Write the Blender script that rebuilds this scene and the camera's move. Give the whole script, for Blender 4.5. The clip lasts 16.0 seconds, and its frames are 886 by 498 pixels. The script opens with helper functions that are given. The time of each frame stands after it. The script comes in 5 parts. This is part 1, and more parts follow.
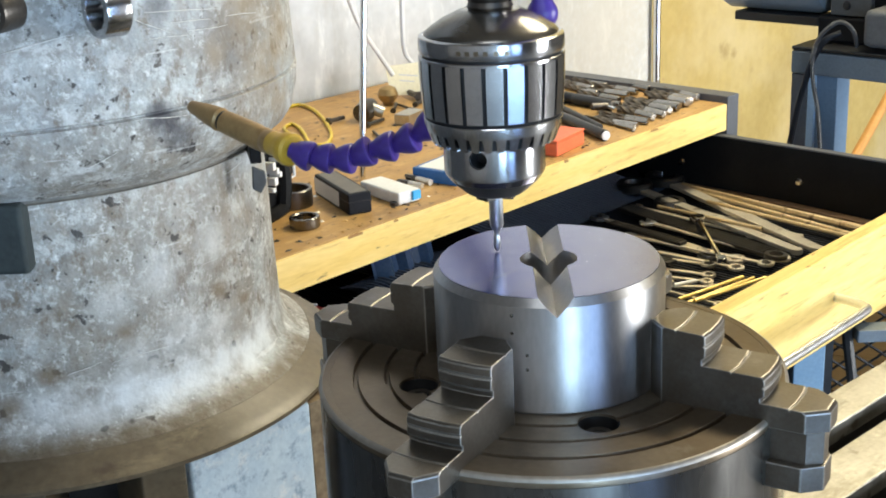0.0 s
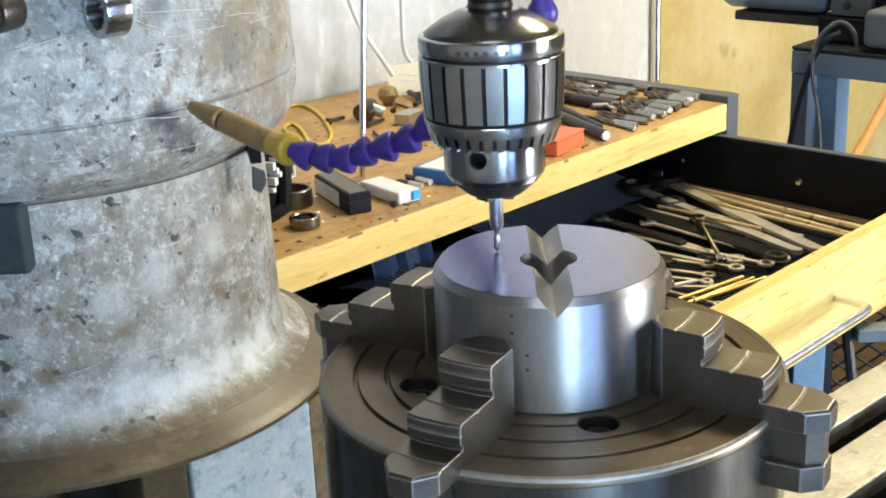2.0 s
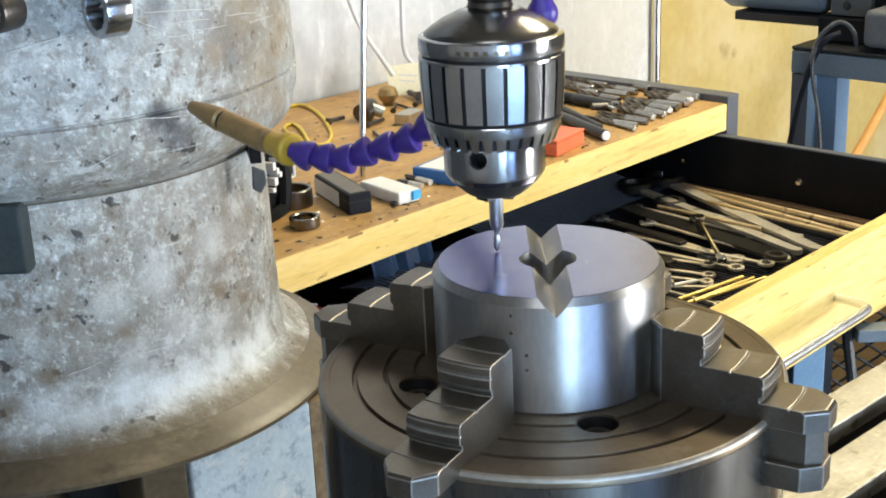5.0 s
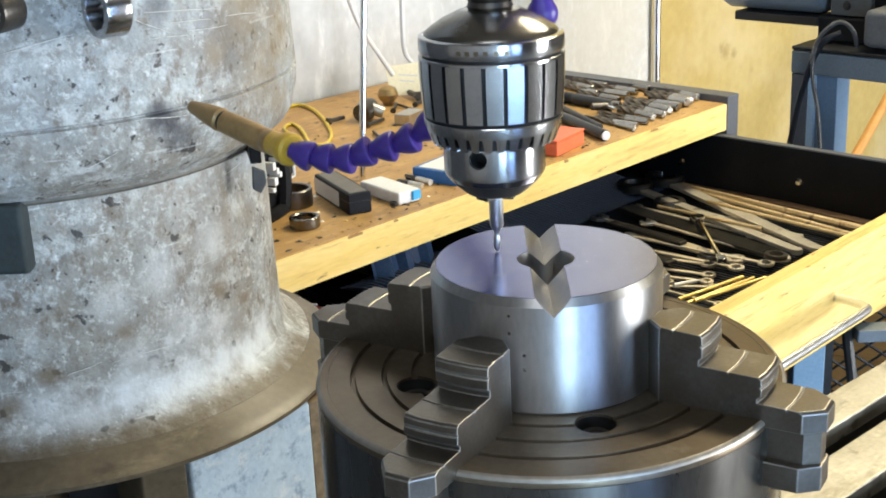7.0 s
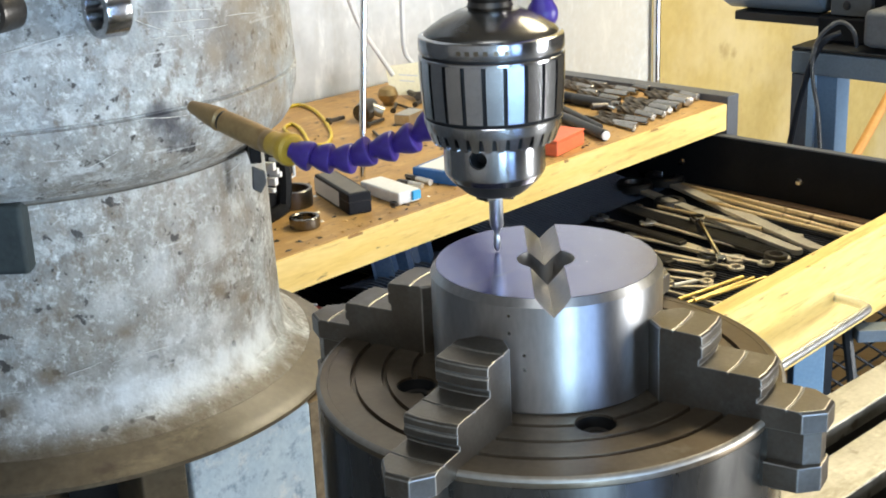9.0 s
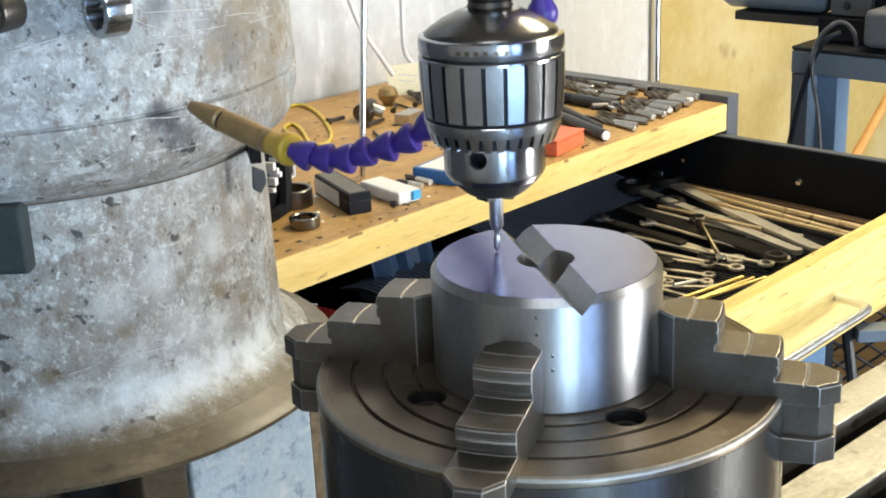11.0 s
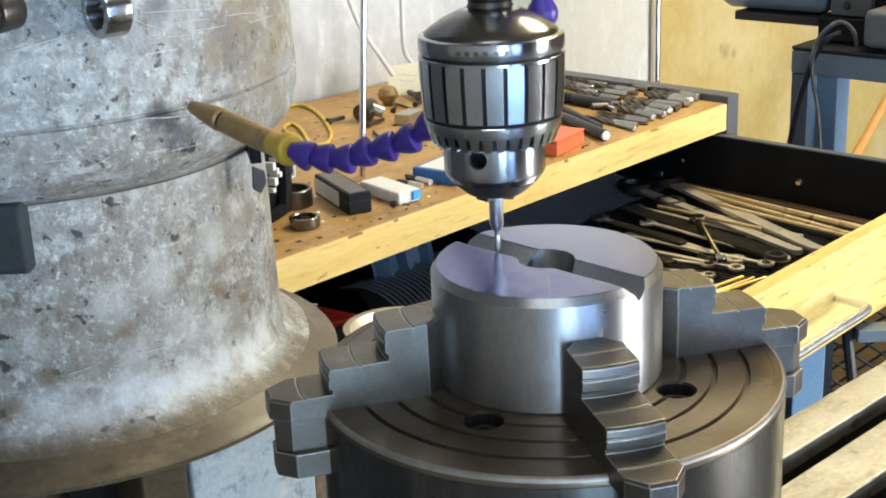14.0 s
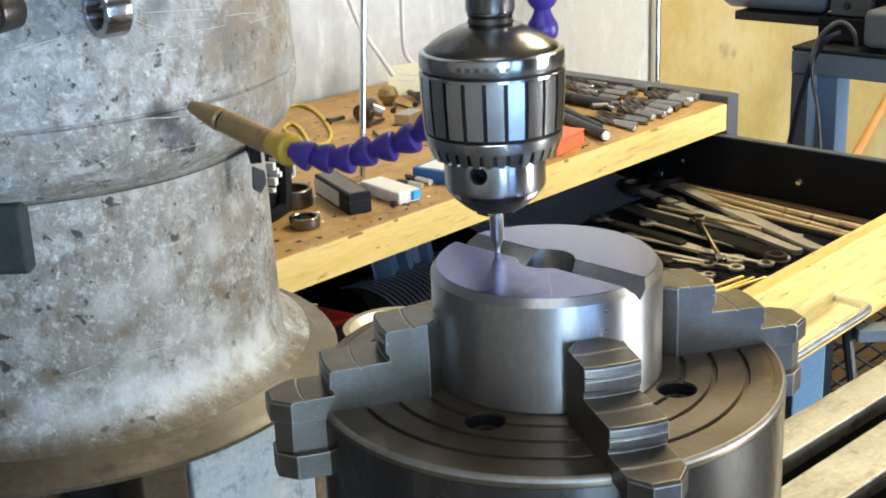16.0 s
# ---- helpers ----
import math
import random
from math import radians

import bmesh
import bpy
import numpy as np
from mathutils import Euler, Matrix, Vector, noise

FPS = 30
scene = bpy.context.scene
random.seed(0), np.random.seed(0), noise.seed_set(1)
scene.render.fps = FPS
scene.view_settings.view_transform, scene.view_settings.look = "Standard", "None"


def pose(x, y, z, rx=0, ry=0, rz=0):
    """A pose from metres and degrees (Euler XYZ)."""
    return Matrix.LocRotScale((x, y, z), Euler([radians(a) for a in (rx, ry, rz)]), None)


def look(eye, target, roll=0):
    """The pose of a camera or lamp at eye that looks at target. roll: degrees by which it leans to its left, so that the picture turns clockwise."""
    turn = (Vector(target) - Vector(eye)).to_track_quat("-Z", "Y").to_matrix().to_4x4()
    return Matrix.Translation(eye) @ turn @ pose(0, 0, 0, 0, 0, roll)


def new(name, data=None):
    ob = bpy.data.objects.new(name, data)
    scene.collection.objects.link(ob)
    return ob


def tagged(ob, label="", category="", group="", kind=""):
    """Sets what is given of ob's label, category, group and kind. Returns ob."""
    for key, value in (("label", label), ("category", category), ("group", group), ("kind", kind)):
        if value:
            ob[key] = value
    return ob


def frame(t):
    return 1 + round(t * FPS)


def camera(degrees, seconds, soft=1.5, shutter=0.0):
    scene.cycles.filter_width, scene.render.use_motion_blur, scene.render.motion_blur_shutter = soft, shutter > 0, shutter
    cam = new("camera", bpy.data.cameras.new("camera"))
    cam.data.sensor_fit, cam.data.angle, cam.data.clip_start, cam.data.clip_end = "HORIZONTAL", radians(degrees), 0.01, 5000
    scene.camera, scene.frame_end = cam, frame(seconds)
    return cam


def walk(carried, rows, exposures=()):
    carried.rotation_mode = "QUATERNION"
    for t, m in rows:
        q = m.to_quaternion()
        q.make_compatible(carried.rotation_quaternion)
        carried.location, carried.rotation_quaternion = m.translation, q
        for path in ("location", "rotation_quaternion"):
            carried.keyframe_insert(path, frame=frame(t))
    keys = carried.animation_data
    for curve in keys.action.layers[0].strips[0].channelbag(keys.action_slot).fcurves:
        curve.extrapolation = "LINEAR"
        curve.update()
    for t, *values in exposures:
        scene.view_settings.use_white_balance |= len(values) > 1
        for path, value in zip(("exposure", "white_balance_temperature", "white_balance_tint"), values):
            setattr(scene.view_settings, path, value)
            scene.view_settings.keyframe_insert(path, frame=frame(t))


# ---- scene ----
cam = camera(37.54, 16.0, soft=1.9)
EYE = Vector((-0.04498, -0.54056, 0.24357))
PITCH = radians(18.956)
VIEW = look(EYE, EYE + Vector((0, math.cos(PITCH), -math.sin(PITCH))), -2.6)
walk(cam, [(0.0, VIEW), (16.0, VIEW)], exposures=[(0.0, -0.20), (9.5, -0.18), (12.5, -0.22), (16.0, -0.31)])

# The face of the lathe chuck is z = 0; the bench stands turned by 45.8 degrees.
FLOOR_Z = -1.2
BENCH_Z = -0.248
MB = pose(0.431, 1.566, 0, 0, 0, 45.8)
MT = pose(0, 0, 0, 0, 0, 42.0)


def at_bench(u, v, z, rx=0, ry=0, rz=0):
    return MB @ pose(u, v, z, rx, ry, rz)


# ---------------------------------------------------------------- light
world = bpy.data.worlds.new("world")
scene.world = world
world.use_nodes = True
wn = world.node_tree
sky = wn.nodes.new("ShaderNodeTexSky")
sky.sky_type = "NISHITA"
sky.sun_disc = False
sky.sun_elevation, sky.sun_rotation = radians(40), radians(120)
wn.nodes["Background"].inputs[1].default_value = 0.1
wn.links.new(sky.outputs[0], wn.nodes["Background"].inputs[0])


def area(name, m, sx, sy, watts, colour):
    d = bpy.data.lights.new(name, "AREA")
    d.shape, d.size, d.size_y, d.energy, d.color = "RECTANGLE", sx, sy, watts, colour
    ob = new(name, d)
    ob.matrix_world = m
    return ob


# Daylight through three tall doorways behind the camera, out of view, two cool and blue and one whiter; two unseen
# ceiling lamps, a warm one over the bench and a whiter one behind the camera, added to brighten upward faces.
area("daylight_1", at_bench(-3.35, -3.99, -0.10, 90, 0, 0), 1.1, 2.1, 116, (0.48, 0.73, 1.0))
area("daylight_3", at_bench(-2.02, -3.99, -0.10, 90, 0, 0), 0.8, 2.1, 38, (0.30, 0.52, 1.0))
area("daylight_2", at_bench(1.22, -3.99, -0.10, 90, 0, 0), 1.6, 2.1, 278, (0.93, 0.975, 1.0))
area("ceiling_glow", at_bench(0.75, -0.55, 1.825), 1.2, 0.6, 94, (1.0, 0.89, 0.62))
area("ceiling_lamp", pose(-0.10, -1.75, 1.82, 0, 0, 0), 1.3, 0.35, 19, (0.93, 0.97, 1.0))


# ---------------------------------------------------------------- materials
def material(name, c1, c2, rough=0.5, metal=0.0, scale=30.0, fine=250.0, bump=0.1, spots=None, spot_scale=8.0, spot_at=0.6,
             aniso=0.0, stretch=(1, 1, 1), rough_var=0.12, coat=0.0, per_object=0.0):
    m = bpy.data.materials.new(name)
    m.use_nodes = True
    nt = m.node_tree
    b = nt.nodes["Principled BSDF"]
    tc = nt.nodes.new("ShaderNodeTexCoord")
    mp = nt.nodes.new("ShaderNodeMapping")
    mp.inputs["Scale"].default_value = stretch
    nt.links.new(tc.outputs["Object"], mp.inputs[0])

    def noise_tex(s, detail=4.0):
        n = nt.nodes.new("ShaderNodeTexNoise")
        n.inputs["Scale"].default_value = s
        n.inputs["Detail"].default_value = detail
        nt.links.new(mp.outputs[0], n.inputs["Vector"])
        return n.outputs[0]

    def ramp(src, lo, hi):
        r = nt.nodes.new("ShaderNodeMapRange")
        r.inputs["From Min"].default_value, r.inputs["From Max"].default_value = lo, hi
        nt.links.new(src, r.inputs[0])
        return r.outputs[0]

    def mix(fac, a, c):
        x = nt.nodes.new("ShaderNodeMix")
        x.data_type = "RGBA"
        for sock, val in ((x.inputs[0], fac), (x.inputs[6], a), (x.inputs[7], c)):
            if isinstance(val, (tuple, float, int)):
                sock.default_value = (*val, 1) if isinstance(val, tuple) else val
            else:
                nt.links.new(val, sock)
        return x.outputs[2]

    big, small = noise_tex(scale, 5), noise_tex(fine, 3)
    col = mix(ramp(big, 0.3, 0.7), c1, c2)
    fine_c = mix(ramp(small, 0.25, 0.75), tuple(0.82 * v for v in c1), tuple(min(1, 1.1 * v) for v in c2))
    col = mix(0.35, col, fine_c)
    if spots:
        col = mix(ramp(noise_tex(spot_scale, 8), spot_at, spot_at + 0.06), col, spots)
    if per_object:
        oi = nt.nodes.new("ShaderNodeObjectInfo")
        hs = nt.nodes.new("ShaderNodeHueSaturation")
        nt.links.new(ramp_out(nt, oi.outputs["Random"], 1 - per_object, 1 + per_object), hs.inputs["Value"])
        nt.links.new(col, hs.inputs["Color"])
        col = hs.outputs[0]
    nt.links.new(col, b.inputs["Base Color"])
    rr = nt.nodes.new("ShaderNodeMapRange")
    rr.inputs["To Min"].default_value, rr.inputs["To Max"].default_value = max(0.03, rough - rough_var), min(1, rough + rough_var)
    nt.links.new(big, rr.inputs[0])
    nt.links.new(rr.outputs[0], b.inputs["Roughness"])
    b.inputs["Metallic"].default_value = metal
    b.inputs["Coat Weight"].default_value = coat
    if aniso:
        tg = nt.nodes.new("ShaderNodeTangent")
        tg.direction_type, tg.axis = "RADIAL", "Z"
        nt.links.new(tg.outputs[0], b.inputs["Tangent"])
        b.inputs["Anisotropic"].default_value = aniso
        b.inputs["Anisotropic Rotation"].default_value = 0.25
    if bump:
        bp = nt.nodes.new("ShaderNodeBump")
        bp.inputs["Strength"].default_value = bump
        bp.inputs["Distance"].default_value = 0.002
        nt.links.new(small, bp.inputs["Height"])
        nt.links.new(bp.outputs[0], b.inputs["Normal"])
    return m


def ramp_out(nt, src, lo, hi):
    r = nt.nodes.new("ShaderNodeMapRange")
    r.inputs["To Min"].default_value, r.inputs["To Max"].default_value = lo, hi
    nt.links.new(src, r.inputs[0])
    return r.outputs[0]


def overlay(m, colour, scale, lo, hi, amount, stretch=(1, 1, 1), rough=0.55):
    """Lays patches of another colour over a material, where a noise passes lo to hi."""
    nt = m.node_tree
    b = nt.nodes["Principled BSDF"]
    tc = nt.nodes.new("ShaderNodeTexCoord")
    mp = nt.nodes.new("ShaderNodeMapping")
    mp.inputs["Scale"].default_value = stretch
    mp.inputs["Location"].default_value = (scale * 0.37, 1.3, scale * 0.11)
    nt.links.new(tc.outputs["Object"], mp.inputs[0])
    n = nt.nodes.new("ShaderNodeTexNoise")
    n.inputs["Scale"].default_value, n.inputs["Detail"].default_value, n.inputs["Roughness"].default_value = scale, 9, rough
    nt.links.new(mp.outputs[0], n.inputs["Vector"])
    r = nt.nodes.new("ShaderNodeMapRange")
    r.inputs["From Min"].default_value, r.inputs["From Max"].default_value, r.inputs["To Max"].default_value = lo, hi, amount
    nt.links.new(n.outputs[0], r.inputs[0])
    x = nt.nodes.new("ShaderNodeMix")
    x.data_type = "RGBA"
    nt.links.new(r.outputs[0], x.inputs[0])
    nt.links.new(b.inputs["Base Color"].links[0].from_socket, x.inputs[6])
    x.inputs[7].default_value = (*colour, 1)
    nt.links.new(x.outputs[2], b.inputs["Base Color"])
    return m


def worn_paint():
    """Chipped grey-white machine paint: pale patches, brown oil stains, dark pits and fine scratches, with some light
    and shade painted in.
    """
    m = material("worn_machine_paint", (0.15, 0.14, 0.12), (0.36, 0.355, 0.335), 0.5, 0.0, 55, 320, 0.35)
    overlay(m, (0.57, 0.58, 0.57), 62, 0.495, 0.60, 0.70, rough=0.77)
    overlay(m, (0.76, 0.77, 0.76), 150, 0.55, 0.64, 0.65, rough=0.75)
    overlay(m, (0.54, 0.62, 0.66), 9, 0.50, 0.70, 0.6, rough=0.8)
    overlay(m, (0.22, 0.225, 0.24), 11, 0.54, 0.68, 0.6, rough=0.75)
    overlay(m, (0.23, 0.165, 0.095), 8, 0.48, 0.72, 0.75, rough=0.75)
    overlay(m, (0.14, 0.105, 0.07), 60, 0.555, 0.64, 0.8, (1, 1, 0.6), 0.72)
    overlay(m, (0.035, 0.03, 0.026), 60, 0.635, 0.665, 0.95)
    overlay(m, (0.045, 0.04, 0.035), 130, 0.645, 0.675, 0.85)
    overlay(m, (0.66, 0.66, 0.64), 24, 0.67, 0.69, 0.5, (0.5, 0.5, 9))
    # First four patches paint the nozzle's shadow and smudge; the other two are stains.
    for place, size, amount in (((0.1331, -0.1631, 0.0563), 0.012, 0.95), ((0.1347, -0.1617, 0.0494), 0.017, 0.95), ((0.1411, -0.1563, 0.0399), 0.018, 0.85), ((0.1479, -0.1498, 0.0317), 0.016, 0.6), ((0.1410, -0.1563, 0.1238), 0.018, 0.75), ((0.1753, -0.1165, 0.084), 0.034, 0.45)):
        tint_patch(m, place, size, amount)
    # pale patches put the light on the foot's fillet into the colour, rust blooms above it and a browner tone on the
    # far side of the collar
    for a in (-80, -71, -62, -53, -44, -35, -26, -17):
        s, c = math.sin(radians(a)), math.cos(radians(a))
        tint_patch(m, (0.180 * c, 0.180 * s, -0.156 + 0.004 * math.sin(a)), 0.024, 0.50 if a < -66 else 0.80, (0.74, 0.78, 0.80))
    for a, z, size in ((-78, -0.128, 0.013), (-60, -0.108, 0.010), (-47, -0.118, 0.009), (-33, -0.098, 0.013), (-24, -0.115, 0.011), (-88, -0.150, 0.014)):
        tint_patch(m, (0.175 * math.cos(radians(a)), 0.175 * math.sin(radians(a)), z), size, 0.75, (0.17, 0.125, 0.075))
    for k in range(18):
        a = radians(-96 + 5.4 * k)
        tint_patch(m, (0.198 * math.cos(a), 0.198 * math.sin(a), -0.1815), 0.0185 + 0.0025 * math.sin(2.3 * k), 0.95, (0.118, 0.090, 0.056))
    # Pale patches paint the light that falls on the middle of the post.
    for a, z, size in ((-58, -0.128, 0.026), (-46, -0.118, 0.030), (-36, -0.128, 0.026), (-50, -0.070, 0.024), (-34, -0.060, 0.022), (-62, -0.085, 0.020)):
        tint_patch(m, (0.178 * math.cos(radians(a)), 0.178 * math.sin(radians(a)), z), size, 0.42, (0.70, 0.73, 0.74))
    # Dark patches put the shade of the post's left side into the colour.
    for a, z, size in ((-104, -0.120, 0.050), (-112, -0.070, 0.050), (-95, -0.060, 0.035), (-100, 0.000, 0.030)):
        tint_patch(m, (0.178 * math.cos(radians(a)), 0.178 * math.sin(radians(a)), z), size, 0.65, (0.16, 0.17, 0.175))
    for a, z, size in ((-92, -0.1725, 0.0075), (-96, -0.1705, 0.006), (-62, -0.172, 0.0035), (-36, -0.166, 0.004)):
        tint_patch(m, (0.186 * math.cos(radians(a)), 0.186 * math.sin(radians(a)), z), size, 0.95, (0.05, 0.04, 0.032))
    # Browner tone on the right side of the collar.
    for a, z, size in ((-26, 0.115, 0.040), (-22, 0.055, 0.040), (-30, 0.020, 0.026), (-12, 0.085, 0.040), (-14, 0.030, 0.030), (-36, 0.085, 0.018)):
        tint_patch(m, (0.209 * math.cos(radians(a)), 0.209 * math.sin(radians(a)), z), size, 0.62, (0.26, 0.195, 0.115))
    return m


def tint_patch(m, place, size, amount, colour=(0.045, 0.047, 0.058)):
    """A patch of its own on the paint, ragged at the rim: blue-black oil, rust, or light and shade put into the colour.
    """
    nt = m.node_tree
    b = nt.nodes["Principled BSDF"]
    tc = nt.nodes.new("ShaderNodeTexCoord")
    n = nt.nodes.new("ShaderNodeTexNoise")
    n.inputs["Scale"].default_value, n.inputs["Detail"].default_value = 90, 6
    nt.links.new(tc.outputs["Object"], n.inputs["Vector"])
    far = nt.nodes.new("ShaderNodeVectorMath")
    far.operation = "DISTANCE"
    nt.links.new(tc.outputs["Object"], far.inputs[0])
    far.inputs[1].default_value = place
    ragged = nt.nodes.new("ShaderNodeMath")
    ragged.operation = "MULTIPLY_ADD"
    nt.links.new(n.outputs[0], ragged.inputs[0])
    ragged.inputs[1].default_value = 0.9 * size
    nt.links.new(far.outputs["Value"], ragged.inputs[2])
    r = nt.nodes.new("ShaderNodeMapRange")
    r.interpolation_type = "SMOOTHSTEP"
    for key, value in (("From Min", 1.55 * size), ("From Max", 0.5 * size), ("To Min", 0.0), ("To Max", amount)):
        r.inputs[key].default_value = value
    nt.links.new(ragged.outputs[0], r.inputs[0])
    x = nt.nodes.new("ShaderNodeMix")
    x.data_type = "RGBA"
    nt.links.new(r.outputs[0], x.inputs[0])
    nt.links.new(b.inputs["Base Color"].links[0].from_socket, x.inputs[6])
    x.inputs[7].default_value = (*colour, 1)
    nt.links.new(x.outputs[2], b.inputs["Base Color"])


TURNED = material("turned_steel", (0.42, 0.415, 0.42), (0.52, 0.515, 0.52), 0.37, 1.0, 40, 500, 0.0, rough_var=0.05, aniso=0.78, stretch=(1, 1, 0.35))
CHUCK_STEEL = material("chuck_steel", (0.135, 0.108, 0.076), (0.205, 0.168, 0.124), 0.33, 0.7, 18, 300, 0.03, aniso=0.5)
overlay(CHUCK_STEEL, (0.105, 0.070, 0.038), 9, 0.40, 0.62, 0.85, rough=0.65)
overlay(TURNED, (0.30, 0.29, 0.28), 22, 0.55, 0.75, 0.6, (1, 1, 0.6), 0.75)
overlay(CHUCK_STEEL, (0.26, 0.235, 0.20), 45, 0.58, 0.72, 0.5, rough=0.7)
RIM_STEEL = material("bright_rim_steel", (0.26, 0.235, 0.20), (0.42, 0.385, 0.34), 0.45, 0.8, 30, 300, 0.02)
JAW_STEEL = material("jaw_steel", (0.155, 0.141, 0.122), (0.23, 0.213, 0.19), 0.35, 0.9, 40, 600, 0.012)
overlay(JAW_STEEL, (0.115, 0.086, 0.054), 14, 0.42, 0.68, 0.75, rough=0.65)
overlay(JAW_STEEL, (0.26, 0.25, 0.235), 60, 0.58, 0.72, 0.6, rough=0.7)
EDGE_STEEL = material("worn_bright_edge_steel", (0.20, 0.185, 0.16), (0.42, 0.39, 0.35), 0.38, 0.85, 60, 500, 0.02)
SKIRT_STEEL = material("brushed_skirt_steel", (0.095, 0.09, 0.085), (0.175, 0.17, 0.16), 0.27, 0.95, 30, 400, 0.01, aniso=0.75, stretch=(1, 1, 0.25))
overlay(SKIRT_STEEL, (0.12, 0.09, 0.06), 16, 0.52, 0.72, 0.6, (1, 1, 0.5), 0.7)
DRILL_STEEL = material("polished_steel", (0.41, 0.41, 0.425), (0.50, 0.50, 0.51), 0.21, 1.0, 60, 500, 0.0, aniso=0.7, rough_var=0.04)
SATIN = material("satin_steel", (0.17, 0.16, 0.15), (0.23, 0.22, 0.205), 0.26, 1.0, 60, 500, 0.0, rough_var=0.04)
BLACKENED = material("browned_steel", (0.030, 0.026, 0.022), (0.055, 0.048, 0.040), 0.45, 0.3, 60, 300, 0.02)
DARK_STEEL = material("dark_steel", (0.13, 0.12, 0.11), (0.20, 0.19, 0.18), 0.32, 1.0, 40, 300, 0.03)
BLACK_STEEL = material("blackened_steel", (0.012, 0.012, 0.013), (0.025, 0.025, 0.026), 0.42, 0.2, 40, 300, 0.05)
BLACK_PAINT = material("black_paint", (0.008, 0.008, 0.009), (0.014, 0.014, 0.015), 0.45, 0.0, 20, 300, 0.03)
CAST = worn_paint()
OILY = material("oil_stained_iron", (0.066, 0.049, 0.029), (0.150, 0.117, 0.075), 0.42, 0.0, 14, 160, 0.08, spots=(0.07, 0.05, 0.035), spot_scale=24, spot_at=0.62)
overlay(OILY, (0.30, 0.24, 0.15), 12, 0.52, 0.70, 0.7, (1, 1, 4), 0.75)
overlay(OILY, (0.03, 0.024, 0.018), 20, 0.58, 0.68, 0.8, (1, 1, 3), 0.75)
PALE_SCRATCH = material("bare_pale_scratch", (0.52, 0.52, 0.50), (0.68, 0.68, 0.66), 0.6, 0.0, 60, 300, 0.05)
JOINT_DARK = material("dark_joint_tone", (0.045, 0.04, 0.034), (0.17, 0.155, 0.13), 0.5, 0.0, 40, 200, 0.2)
CAST_BLUE = material("pale_blue_machine_paint", (0.46, 0.60, 0.72), (0.66, 0.77, 0.84), 0.55, 0.0, 25, 180, 0.3)
overlay(CAST_BLUE, (0.22, 0.33, 0.46), 60, 0.52, 0.62, 0.8, rough=0.75)
overlay(CAST_BLUE, (0.10, 0.11, 0.13), 90, 0.64, 0.69, 0.8, rough=0.7)
overlay(CAST_BLUE, (0.86, 0.88, 0.88), 30, 0.54, 0.64, 0.7, rough=0.75)
WOOD_TOP = material("worn_bench_wood", (0.34, 0.185, 0.055), (0.54, 0.33, 0.11), 0.55, 0.0, 9, 60, 0.12, spots=(0.16, 0.09, 0.05), spot_scale=14, spot_at=0.66, stretch=(1, 6, 6))
WOOD = material("pale_maple", (0.84, 0.58, 0.165), (0.90, 0.67, 0.25), 0.42, 0.0, 5, 40, 0.06, spots=(0.60, 0.36, 0.14), spot_scale=6, spot_at=0.68, stretch=(1, 7, 7))
overlay(WOOD_TOP, (0.13, 0.07, 0.035), 7, 0.56, 0.74, 0.75, rough=0.7)
overlay(WOOD_TOP, (0.62, 0.40, 0.17), 16, 0.55, 0.68, 0.7, (1, 3, 3), 0.7)
overlay(WOOD_TOP, (0.06, 0.04, 0.025), 38, 0.60, 0.66, 0.8, rough=0.7)
overlay(WOOD_TOP, (0.05, 0.035, 0.022), 110, 0.62, 0.66, 0.8, rough=0.7)
overlay(WOOD, (0.60, 0.34, 0.09), 3.5, 0.55, 0.68, 0.5, (1, 14, 14), 0.6)
overlay(WOOD, (0.91, 0.70, 0.31), 5, 0.52, 0.66, 0.5, (1, 9, 9), 0.6)
overlay(WOOD, (0.22, 0.12, 0.04), 22, 0.66, 0.70, 0.8, (1, 5, 5))
overlay(WOOD, (0.50, 0.27, 0.07), 9, 0.56, 0.66, 0.6, (1, 12, 12), 0.7)
NICK = material("splintered_wood", (0.30, 0.15, 0.05), (0.46, 0.26, 0.09), 0.8, 0.0, 40, 200, 0.3, stretch=(1, 6, 6))
YELLOW_WALL = material("cream_yellow_wall_paint", (0.395, 0.288, 0.092), (0.46, 0.355, 0.138), 0.8, 0.0, 3, 45, 0.2)
overlay(YELLOW_WALL, (0.43, 0.30, 0.095), 6, 0.55, 0.72, 0.75, rough=0.75)
overlay(YELLOW_WALL, (0.54, 0.455, 0.27), 2.0, 0.50, 0.70, 0.7, rough=0.6)
overlay(YELLOW_WALL, (0.36, 0.25, 0.10), 30, 0.66, 0.72, 0.7)
overlay(YELLOW_WALL, (0.24, 0.19, 0.10), 11, 0.66, 0.74, 0.6, rough=0.7)
CONCRETE = material("concrete_wall", (0.46, 0.475, 0.495), (0.59, 0.605, 0.625), 0.85, 0.0, 3, 45, 0.25)
overlay(CONCRETE, (0.40, 0.39, 0.37), 5, 0.56, 0.70, 0.7, (3, 3, 0.5), 0.7)
overlay(CONCRETE, (0.78, 0.78, 0.77), 9, 0.54, 0.64, 0.5, (2, 2, 0.7), 0.7)
FLOOR_M = material("concrete_floor", (0.10, 0.095, 0.09), (0.16, 0.155, 0.145), 0.7, 0.0, 4, 60, 0.2)
DARK_WALL = material("dark_unseen_wall", (0.07, 0.065, 0.06), (0.13, 0.12, 0.11), 0.8, 0.0, 5, 60, 0.1)
BOUNCE_WALL = material("pale_bounce_wall", (0.33, 0.31, 0.285), (0.45, 0.43, 0.40), 0.8, 0.0, 5, 60, 0.1)
